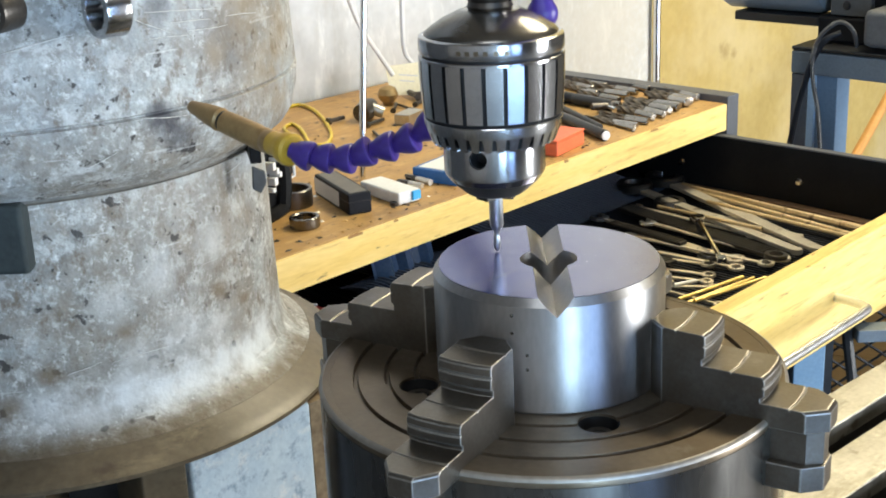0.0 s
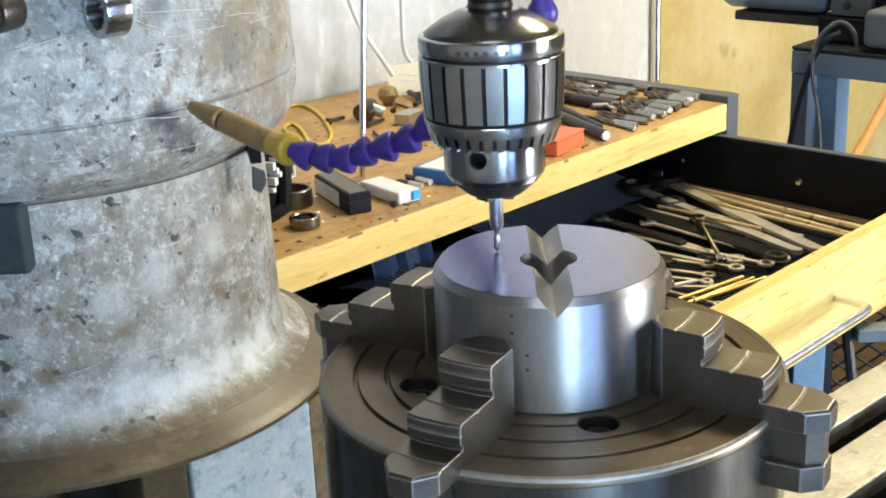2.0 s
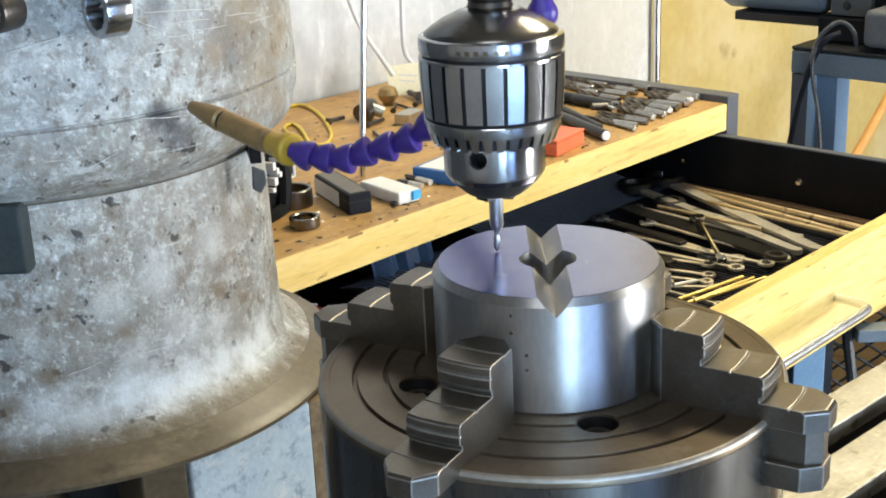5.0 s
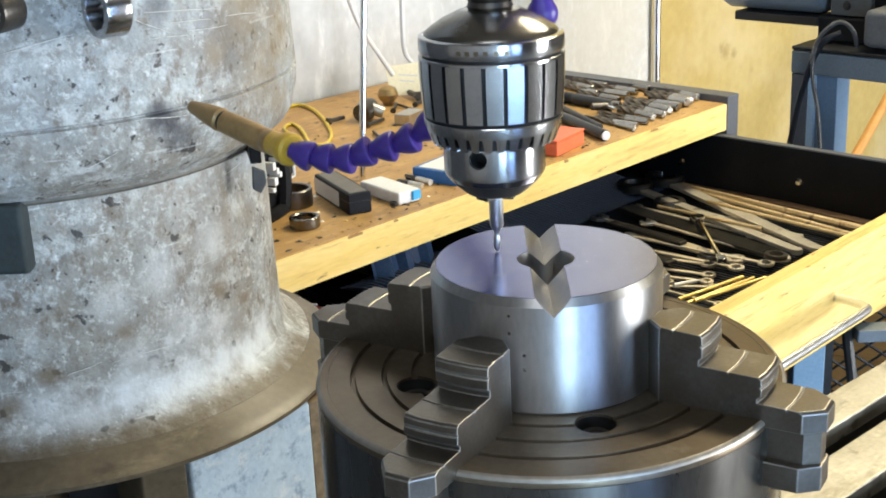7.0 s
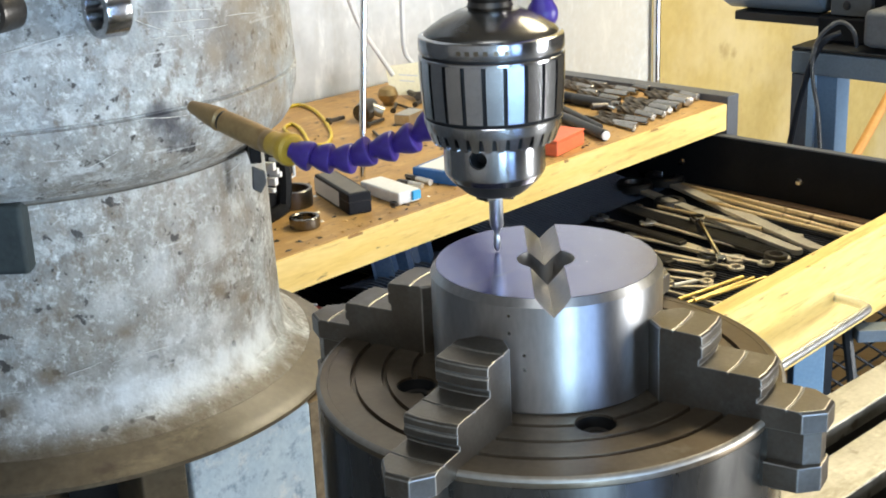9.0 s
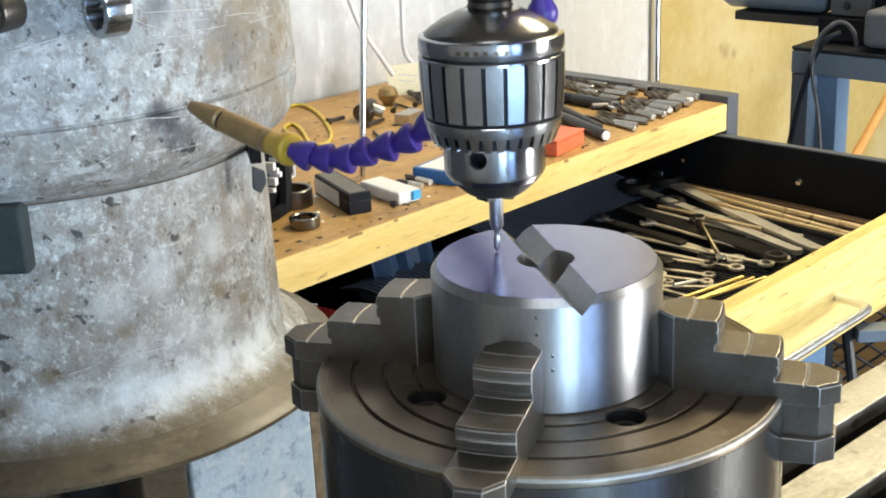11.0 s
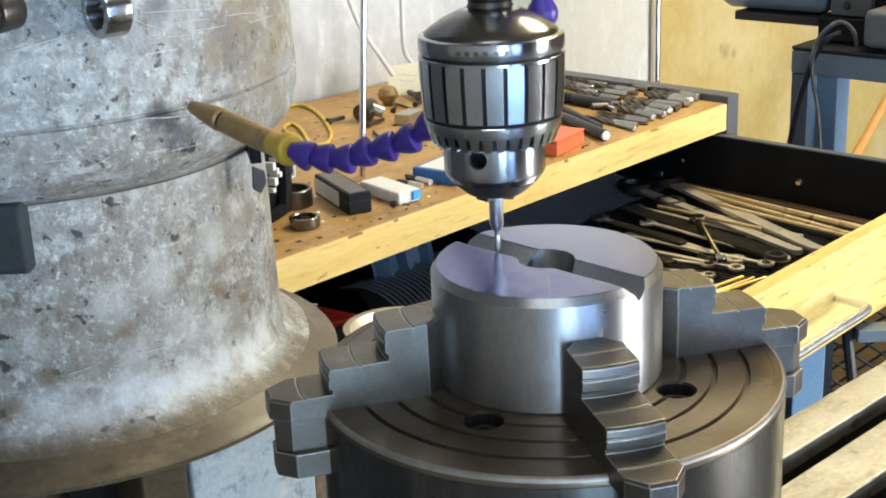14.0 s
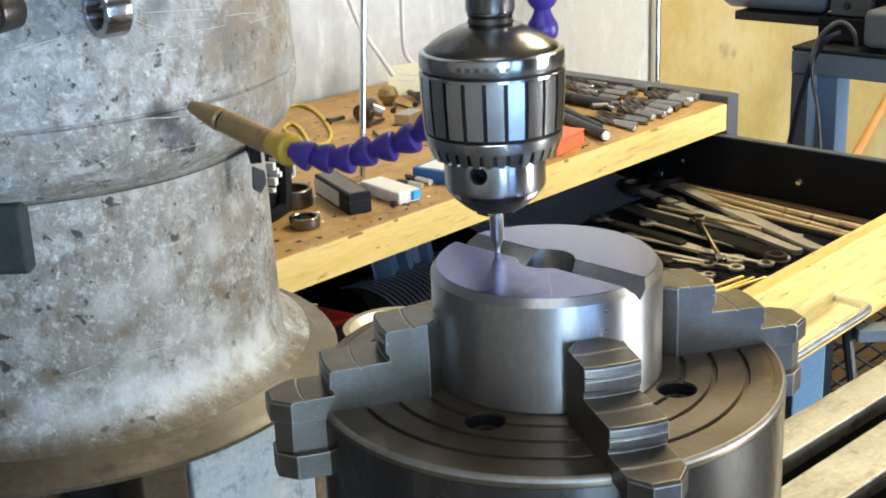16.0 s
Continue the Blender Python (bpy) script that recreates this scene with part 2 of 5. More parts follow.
CEIL_M = material("brown_unseen_ceiling", (0.18, 0.155, 0.12), (0.27, 0.235, 0.185), 0.9, 0.0, 4, 80, 0.1)
BRASS = material("dull_brass", (0.30, 0.20, 0.08), (0.42, 0.29, 0.13), 0.45, 0.8, 60, 300, 0.05)
PURPLE = material("purple_plastic", (0.055, 0.03, 0.22), (0.075, 0.042, 0.30), 0.35, 0.0, 60, 300, 0.02)
YELLOW = material("yellow_plastic", (0.62, 0.44, 0.03), (0.75, 0.56, 0.06), 0.4, 0.0, 60, 300, 0.02)
BRIGHT = material("brushed_bright_steel", (0.74, 0.74, 0.74), (0.84, 0.84, 0.84), 0.34, 1.0, 60, 400, 0.01)
BLUE_GREY = material("blue_grey_paint", (0.10, 0.128, 0.155), (0.155, 0.188, 0.22), 0.45, 0.0, 12, 200, 0.05)
LIGHT_BLUE = material("light_blue_paint", (0.17, 0.29, 0.42), (0.24, 0.37, 0.50), 0.45, 0.0, 12, 200, 0.05)
GREY_RAIL = material("grey_rail_paint", (0.07, 0.075, 0.085), (0.10, 0.105, 0.12), 0.5, 0.0, 20, 200, 0.05)
CHROME = material("chrome", (0.72, 0.72, 0.72), (0.80, 0.80, 0.80), 0.14, 1.0, 60, 400, 0.01, rough_var=0.05)
TOOL_STEEL = material("tool_steel", (0.55, 0.51, 0.44), (0.72, 0.69, 0.62), 0.38, 1.0, 50, 300, 0.05, spots=(0.20, 0.16, 0.12), spot_scale=40, spot_at=0.68, per_object=0.3)
DARK_TOOL = material("dark_tool_steel", (0.05, 0.045, 0.04), (0.10, 0.09, 0.08), 0.33, 0.7, 50, 300, 0.1)
RED = material("red_plastic", (0.55, 0.03, 0.03), (0.65, 0.05, 0.04), 0.4, 0.0, 30, 200, 0.02)
ORANGE = material("orange_plastic", (0.75, 0.13, 0.05), (0.85, 0.18, 0.07), 0.45, 0.0, 30, 200, 0.02)
BLUE_BOX = material("blue_card", (0.02, 0.11, 0.33), (0.03, 0.15, 0.42), 0.5, 0.0, 30, 200, 0.02)
WHITE = material("white_plastic", (0.72, 0.72, 0.70), (0.80, 0.80, 0.78), 0.4, 0.0, 30, 200, 0.02)
CYAN = material("bright_blue_plastic", (0.02, 0.35, 0.75), (0.03, 0.42, 0.85), 0.4, 0.0, 30, 200, 0.02)
PAPER = material("cream_paper", (0.80, 0.74, 0.52), (0.88, 0.83, 0.62), 0.7, 0.0, 20, 200, 0.05)
RUBBER = material("black_rubber", (0.012, 0.013, 0.017), (0.022, 0.024, 0.030), 0.45, 0.0, 30, 300, 0.05)
GREY_CABLE = material("grey_cable", (0.58, 0.58, 0.58), (0.68, 0.68, 0.68), 0.5, 0.0, 30, 300, 0.02)
TABLE_STEEL = material("ground_cast_iron", (0.40, 0.38, 0.33), (0.56, 0.54, 0.48), 0.42, 0.9, 30, 220, 0.08, spots=(0.25, 0.22, 0.17), spot_scale=40, spot_at=0.62)
overlay(TABLE_STEEL, (0.22, 0.19, 0.13), 18, 0.50, 0.68, 0.7, (1, 3, 3), 0.7)
overlay(TABLE_STEEL, (0.70, 0.67, 0.58), 60, 0.56, 0.66, 0.6, rough=0.75)
RUST_WOOD = material("orange_timber", (0.42, 0.20, 0.05), (0.56, 0.29, 0.085), 0.6, 0.0, 8, 60, 0.1, stretch=(1, 1, 8))
DENIM = material("blue_plastic_film", (0.05, 0.11, 0.24), (0.10, 0.18, 0.34), 0.35, 0.0, 60, 300, 0.1)


for dull in (BLACK_PAINT, RUBBER):
    dull.node_tree.nodes["Principled BSDF"].inputs["Specular IOR Level"].default_value = 0.1
DRAWER_STEEL = material("satin_tool_steel", (0.62, 0.54, 0.41), (0.80, 0.73, 0.60), 0.30, 0.65, 60, 300, 0.05, spots=(0.25, 0.20, 0.14), spot_scale=40, spot_at=0.68, per_object=0.35)
END_STEEL = material("ground_tool_steel", (0.25, 0.232, 0.205), (0.38, 0.36, 0.325), 0.24, 1.0, 60, 300, 0.02, per_object=0.25)


for place, size, amount in (((1.026, 0.632, -0.389), 0.030, 0.6), ((1.067, 0.632, -0.400), 0.018, 0.7), ((1.006, 0.632, -0.376), 0.016, 0.5), ((1.159, 0.632, -0.460), 0.014, 0.3)):
    tint_patch(YELLOW_WALL, place, size, amount, (0.27, 0.19, 0.07))
# Broad beige patch paints warm lamp light onto the right of the concrete.
tint_patch(CONCRETE, (0.50, 0.63, -0.25), 0.40, 0.6, (0.50, 0.44, 0.34))


# ---------------------------------------------------------------- mesh helpers
def part(name, bm, mat, parent=None, label="", smooth=35.0, bevel=0.0, m=None, worn=None):
    me = bpy.data.meshes.new(name)
    bmesh.ops.recalc_face_normals(bm, faces=bm.faces)
    bm.to_mesh(me)
    bm.free()
    me.materials.append(mat)
    if smooth:
        me.shade_smooth()
        me.set_sharp_from_angle(angle=radians(smooth))
    ob = new(name, me)
    if parent is not None:
        ob.parent = parent
    if m is not None:
        ob.matrix_local = m
    if bevel:
        md = ob.modifiers.new("bevel", "BEVEL")
        md.width, md.segments, md.limit_method = bevel, 2, "ANGLE"
        md.harden_normals = True
        if worn:
            me.materials.append(worn)
            md.material = 1
    if label:
        ob["label"] = label
    return ob


def thing(name, m, label, category, group="", kind=""):
    ob = new(name)
    ob.matrix_world = m
    ob.empty_display_size = 0.02
    return tagged(ob, label, category, group, kind)


def box(x0, x1, y0, y1, z0, z1, bm=None):
    bm = bm or bmesh.new()
    r = bmesh.ops.create_cube(bm, size=1.0)
    for v in r["verts"]:
        v.co = Vector((x0 + (v.co.x + 0.5) * (x1 - x0), y0 + (v.co.y + 0.5) * (y1 - y0), z0 + (v.co.z + 0.5) * (z1 - z0)))
    return bm


def lathe(profile, seg=64, bm=None, wobble=None):
    """Turns (r, z) points about z."""
    bm = bm or bmesh.new()
    rings = []
    for r, z in profile:
        if r < 1e-6:
            rings.append([bm.verts.new((0, 0, z))])
            continue
        ring = []
        for i in range(seg):
            a = 2 * math.pi * i / seg
            rr = r if wobble is None else wobble(a, r, z)
            ring.append(bm.verts.new((rr * math.cos(a), rr * math.sin(a), z)))
        rings.append(ring)
    for p, q in zip(rings, rings[1:]):
        for i in range(seg):
            j = (i + 1) % seg
            if len(p) == 1 and len(q) == 1:
                continue
            if len(p) == 1:
                bm.faces.new((p[0], q[j], q[i]))
            elif len(q) == 1:
                bm.faces.new((p[i], p[j], q[0]))
            else:
                bm.faces.new((p[i], p[j], q[j], q[i]))
    return bm


def tube(points, radius, seg=10, bm=None, cap=True):
    bm = bm or bmesh.new()
    pts = [Vector(p) for p in points]
    rad = radius if isinstance(radius, (list, tuple)) else [radius] * len(pts)
    rings = []
    ref = Vector((0, 0, 1))
    d0 = (pts[1] - pts[0]).normalized()
    if abs(d0.dot(ref)) > 0.9:
        ref = Vector((1, 0, 0))
    for i, p in enumerate(pts):
        d = (pts[min(i + 1, len(pts) - 1)] - pts[max(i - 1, 0)]).normalized()
        s = d.cross(ref).normalized()
        t = s.cross(d).normalized()
        ref = t
        rings.append([bm.verts.new(p + rad[i] * (math.cos(2 * math.pi * k / seg) * s + math.sin(2 * math.pi * k / seg) * t)) for k in range(seg)])
    for p, q in zip(rings, rings[1:]):
        for k in range(seg):
            bm.faces.new((p[k], p[(k + 1) % seg], q[(k + 1) % seg], q[k]))
    if cap:
        bm.faces.new(rings[0][::-1])
        bm.faces.new(rings[-1])
    return bm


def smooth_path(points, n=8):
    """Catmull-Rom through the points."""
    p = [Vector(v) for v in points]
    p = [2 * p[0] - p[1]] + p + [2 * p[-1] - p[-2]]
    out = []
    for i in range(1, len(p) - 2):
        for k in range(n):
            t = k / n
            a, b, c, d = p[i - 1], p[i], p[i + 1], p[i + 2]
            out.append(0.5 * (2 * b + (c - a) * t + (2 * a - 5 * b + 4 * c - d) * t * t + (3 * b - a - 3 * c + d) * t ** 3))
    return out + [p[-2]]


def prism(outline, z0, z1, bm=None):
    """A solid over a plan outline of (x, y)."""
    bm = bm or bmesh.new()
    lo = [bm.verts.new((x, y, z0)) for x, y in outline]
    hi = [bm.verts.new((x, y, z1)) for x, y in outline]
    n = len(outline)
    bm.faces.new(lo[::-1])
    bm.faces.new(hi)
    for i in range(n):
        bm.faces.new((lo[i], lo[(i + 1) % n], hi[(i + 1) % n], hi[i]))
    return bm


def carve(ob, *cutters):
    """Cuts bmesh solids out of ob's mesh for good."""
    made = []
    for bm in cutters:
        me = bpy.data.meshes.new("cutter")
        bmesh.ops.recalc_face_normals(bm, faces=bm.faces)
        bm.to_mesh(me)
        bm.free()
        c = new("cutter", me)
        made.append(c)
        md = ob.modifiers.new("cut", "BOOLEAN")
        md.operation, md.object, md.solver = "DIFFERENCE", c, "EXACT"
    held = ob.parent
    basis = ob.matrix_basis.copy()
    ob.parent = None
    ob.matrix_basis = Matrix()
    bpy.context.view_layer.update()
    me = bpy.data.meshes.new_from_object(ob.evaluated_get(bpy.context.evaluated_depsgraph_get()))
    ob.modifiers.clear()
    ob.data = me
    ob.parent = held
    ob.matrix_basis = basis
    for c in made:
        bpy.data.objects.remove(c)
    me.shade_smooth()
    me.set_sharp_from_angle(angle=radians(15))
    return ob


def cyl(r, z0, z1, seg=32, x=0.0, y=0.0):
    return prism([(x + r * math.cos(2 * math.pi * i / seg), y + r * math.sin(2 * math.pi * i / seg)) for i in range(seg)], z0, z1)


# ---------------------------------------------------------------- the room
def slab(name, m, x0, x1, y0, y1, z0, z1, mat, label):
    ob = part(name, box(x0, x1, y0, y1, z0, z1), mat, smooth=0)
    ob.matrix_world = m
    return tagged(ob, label, name.split("_")[0], kind="structure")


slab("floor", MB, -4.2, 4.2, -4.2, 1.0, FLOOR_Z - 0.1, FLOOR_Z, FLOOR_M, "grey stained concrete workshop floor")
# Ceiling out of view, its tone set for what upward faces reflect.
slab("ceiling", MB, -4.2, 4.2, -4.2, 1.0, 1.9, 2.0, CEIL_M, "unseen brown workshop ceiling, toned for reflections")
# Unseen dark section, added to darken reflections in the drill chuck.
slab("wall_left_back", MB, -4.2, -1.7, 0.63, 0.83, FLOOR_Z, 1.9, DARK_WALL, "unseen dark wall section added to darken chuck reflections")
slab("wall_back", MB, -1.7, 0.70, 0.63, 0.83, FLOOR_Z, 1.9, CONCRETE, "stained bare concrete wall behind the bench")
slab("wall_right_back", MB, 0.70, 4.2, 0.632, 0.83, FLOOR_Z, 1.9, YELLOW_WALL, "stained cream-yellow painted wall")
# Unseen walls: the left pale to bounce light, the others dark for contrast.
slab("wall_left", MB, -4.2, -4.0, -4.0, 0.63, FLOOR_Z, 1.9, BOUNCE_WALL, "unseen side wall, pale to lighten workpiece reflections")
slab("wall_right", MB, 4.0, 4.2, -4.0, 0.63, FLOOR_Z, 1.9, DARK_WALL, "unseen dark side wall")
front = slab("wall_front", MB, -4.0, 4.0, -4.2, -4.0, FLOOR_Z, 1.9, DARK_WALL, "dark wall with three tall doorways")
carve(front, box(-3.92, -2.78, -4.3, -3.9, FLOOR_Z - 0.01, 0.98), box(-2.44, -1.60, -4.3, -3.9, FLOOR_Z - 0.01, 0.98), box(0.40, 2.04, -4.3, -3.9, FLOOR_Z - 0.01, 0.98))


# Unseen housing, added so that each ceiling area lamp has a fixture.
def added_lamp_housing(m, w, d):
    t = thing("added_lamp_housing", m, "unseen white housing added around a ceiling lamp", "ceiling light", "ceiling lights")
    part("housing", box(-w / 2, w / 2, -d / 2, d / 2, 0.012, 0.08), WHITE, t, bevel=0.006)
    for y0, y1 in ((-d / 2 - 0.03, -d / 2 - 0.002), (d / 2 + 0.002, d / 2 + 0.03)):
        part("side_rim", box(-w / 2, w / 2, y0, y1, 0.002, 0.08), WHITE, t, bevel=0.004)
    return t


added_lamp_housing(at_bench(0.75, -0.55, 1.82), 1.24, 0.62)
added_lamp_housing(pose(-0.10, -1.75, 1.82), 1.34, 0.37)


# ---------------------------------------------------------------- mill table, rotary table
def mill_table():
    t = thing("mill_table", MT @ pose(0, 0, -0.17), "ground cast-iron milling table with long T-slots", "machine table")
    L0, L1 = -0.55, 0.62
    bars = ((0.0455, 0.0758), (-0.010, 0.026), (-0.066, -0.029))
    for y0, y1 in bars:
        part("bar", box(L0, L1, y0, y1, -0.014, 0), TABLE_STEEL, t, bevel=0.0012)
    part("slot_floor", box(L0, L1, -0.066, 0.072, -0.05, -0.034), BLACK_STEEL, t)
    for y0, y1 in ((0.054, 0.072), (-0.002, 0.018), (-0.066, -0.037)):
        part("slot_wall", box(L0, L1, y0, y1, -0.034, -0.014), DARK_STEEL, t)
    part("bed", box(L0, L1, -0.06, 0.066, -0.09, -0.05), CAST, t)
    base = thing("table_pedestal", MT @ pose(0, -0.02, FLOOR_Z), "grey painted cast-iron pedestal under the milling table", "machine base")
    part("column_block", box(-0.25, 0.25, -0.06, 0.05, 0, -FLOOR_Z - 0.26), CAST, base, bevel=0.01)


def rotary_table():
    t = thing("rotary_table", pose(0.0, 0.0, -0.17), "dark cast-iron rotary table under the lathe chuck", "rotary table")
    part("base", lathe([(0, 0), (0.100, 0), (0.100, 0.045), (0.092, 0.05), (0.092, 0.085), (0, 0.085)], 64), DARK_STEEL, t)


# ---------------------------------------------------------------- lathe chuck
FACE_R = 0.1043


def lathe_chuck():
    t = thing("lathe_chuck", pose(0, 0, 0), "steel four-jaw lathe chuck lying face up, oil-browned", "lathe chuck")
    def groove(r, w=0.0013, d=0.0020):
        return [(r + w, 0), (r + w * 0.7, -d), (r - w * 0.7, -d), (r - w, 0)]
    prof = [(0, -0.085), (0.099, -0.085), (FACE_R, -0.080), (FACE_R, -0.0042), (FACE_R - 0.0010, -0.0042), (FACE_R - 0.0046, -0.0012), (FACE_R - 0.0046, 0)]
    for r in (0.0883, 0.0742, 0.0605):
        prof += groove(r)
    prof += [(0.03, 0), (0.03, -0.02), (0, -0.02)]
    body = part("body", lathe(prof, 160), CHUCK_STEEL, t, "turned steel body with ringed face")
    part("skirt", lathe([(FACE_R - 0.001, -0.0044), (FACE_R + 0.0003, -0.0044), (FACE_R + 0.0003, -0.0795), (FACE_R - 0.004, -0.0798)], 160), SKIRT_STEEL, t, "brushed grey steel side")
    part("rim", lathe([(FACE_R + 0.0003, -0.0042), (FACE_R + 0.0003, -0.0014), (FACE_R - 0.0001, -0.0006), (FACE_R - 0.0010, 0.0001), (FACE_R - 0.0045, 0.0001), (FACE_R - 0.0045, -0.0042), (FACE_R + 0.0003, -0.0042)], 160), CHUCK_STEEL, t, "oil-browned outer ring")
    # Brighter ring puts the sky's highlight on the rim into the colour.
    part("worn_edge", lathe([(FACE_R + 0.0005, -0.0018), (FACE_R + 0.0003, -0.0008), (FACE_R - 0.0004, -0.0001), (FACE_R - 0.0013, 0.0003), (FACE_R - 0.0013, -0.0018), (FACE_R + 0.0005, -0.0018)], 160), RIM_STEEL, t, "bright edge, the rim's highlight painted in")
    holes = []
    for k in range(4):
        a = radians(90 * k)
        holes.append(cyl(0.0088, -0.03, 0.01, 32, 0.0612 * math.cos(a), 0.0612 * math.sin(a)))
    carve(body, *holes)
    for k in range(4):
        a = radians(90 * k)
        x, y = 0.0612 * math.cos(a), 0.0612 * math.sin(a)
        bolt = part("bolt", lathe([(0, -0.010), (0.0036, -0.010), (0.0038, -0.0050), (0.0064, -0.0050), (0.0072, -0.0058), (0.0072, -0.02), (0, -0.02)], 6 * 4), BLACKENED, t, "dark socket-head bolt", m=pose(x, y, 0))
    for k in range(4):
        a = radians(90 * k)
        # Black lining puts the shade inside the bolt hole into the colour.
        part("bolt_hole", lathe([(0.0084, -0.0012), (0.0087, -0.0012), (0.0087, -0.0290), (0, -0.0290), (0, -0.0280), (0.0084, -0.0280), (0.0084, -0.0012)], 32), BLACK_STEEL, t, "black lining, shade painted into the bolt hole", m=pose(0.0612 * math.cos(a), 0.0612 * math.sin(a), 0))
    # jaws lie between the bolts
    outline = [(0.0505, -0.0030), (0.0505, 0.0325), (0.0515, 0.0335), (0.0645, 0.0330), (0.0650, 0.0323), (0.0655, 0.0330), (0.0765, 0.0325), (0.0775, 0.0315), (0.0778, 0.0280), (0.0770, 0.0274), (0.0778, 0.0268), (0.0778, 0.0225), (0.0764, 0.0215), (0.0764, 0.0190),
               (0.0885, 0.0187), (0.0890, 0.0180), (0.0895, 0.0187), (0.1015, 0.0185), (0.1028, 0.0175), (0.1030, 0.0145), (0.1023, 0.0139), (0.1030, 0.0133), (0.1030, 0.0100), (0.1014, 0.0090), (0.1014, 0.0072), (0.1130, 0.0070), (0.1135, 0.0063), (0.1140, 0.0070), (0.1260, 0.0068), (0.1275, 0.0055), (0.1275, -0.0030)]
    foot = [(0.0505, -0.030), (0.0505, -0.0185), (0.1262, -0.0185), (0.1262, -0.030)]
    web = [(0.0520, -0.0185), (0.0520, -0.0030), (0.1250, -0.0030), (0.1250, -0.0185)]

    def loft(bm, prof, half, inner, outer):
        rows = []
        for y, k in ((-half, 1.0), (-0.45 * half, 0.0), (0.45 * half, 0.0), (half, 1.0)):
            row = []
            for r, z in prof:
                rr = r
                if r < 0.053:
                    rr = r + inner * k
                elif r > 0.124:
                    rr = r - outer * k
                else:
                    rr = r - 0.0010 * k
                row.append(bm.verts.new((rr, y, z)))
            rows.append(row)
        n = len(prof)
        for p, q in zip(rows, rows[1:]):
            for i in range(n):
                bm.faces.new((p[i], p[(i + 1) % n], q[(i + 1) % n], q[i]))
        bm.faces.new(rows[0][::-1])
        bm.faces.new(rows[-1])
        return bm

    for k in range(4):
        m = pose(0, 0, 0, 0, 0, 45 + 90 * k)
        jaw = part("jaw", loft(bmesh.new(), outline, 0.0122, 0.0075, 0.0085), JAW_STEEL, t, "stepped hardened steel jaw", m=m, bevel=0.0006, worn=EDGE_STEEL)
        part("guide", loft(bmesh.new(), web, 0.0085, 0.004, 0.006), JAW_STEEL, jaw)
        part("foot", loft(bmesh.new(), foot, 0.0122, 0.004, 0.0080), JAW_STEEL, jaw, bevel=0.0006, worn=EDGE_STEEL)
    return t


def workpiece():
    H, R = 0.0514, 0.0510
    prof = [(0, 0), (R - 0.001, 0), (R, 0.001), (R, H - 0.0036), (R - 0.0026, H), (0, H)]
    bm = lathe(prof, 160)
    ob = part("workpiece", bm, dyed_steel(), None, smooth=18)
    v = bmesh.new()
    w, d, L = 0.0075, 0.0078, 0.08
    e = 0.0022
    tri = [(-w - e, H + e * 1.04), (w + e, H + e * 1.04), (0, H - d)]
    lo = [v.verts.new((-L, y, z)) for y, z in tri]
    hi = [v.verts.new((L, y, z)) for y, z in tri]
    v.faces.new(lo[::-1])
    v.faces.new(hi)
    for i in range(3):
        v.faces.new((lo[i], lo[(i + 1) % 3], hi[(i + 1) % 3], hi[i]))
    carve(ob, cyl(0.0127, 0.004, H + 0.01, 48), v)
    tagged(ob, "turned steel disc with vee groove, bore and blue layout dye", "steel workpiece")
    # scribed line and punch dots
    part("scribed_line", box(-0.00014, 0.00014, -0.048, -0.020, H - 0.0002, H + 0.00005), END_STEEL, ob, "bright scribed line", m=pose(0, 0, 0, 0, 0, 223.3), smooth=0)
    for a, heights in ((249.0, (0.0440, 0.0362)), (256.0, (0.0270, 0.0205))):
        for z in heights:
            bm = lathe([(0, 0.0003), (0.0008, 0.0001), (0.0010, -0.0006), (0, -0.0006)], 10)
            part("punch_mark", bm, SATIN, ob, m=pose(0, 0, 0, 0, 0, a) @ pose(0, -R, z, 90, 0, 0))
    return ob


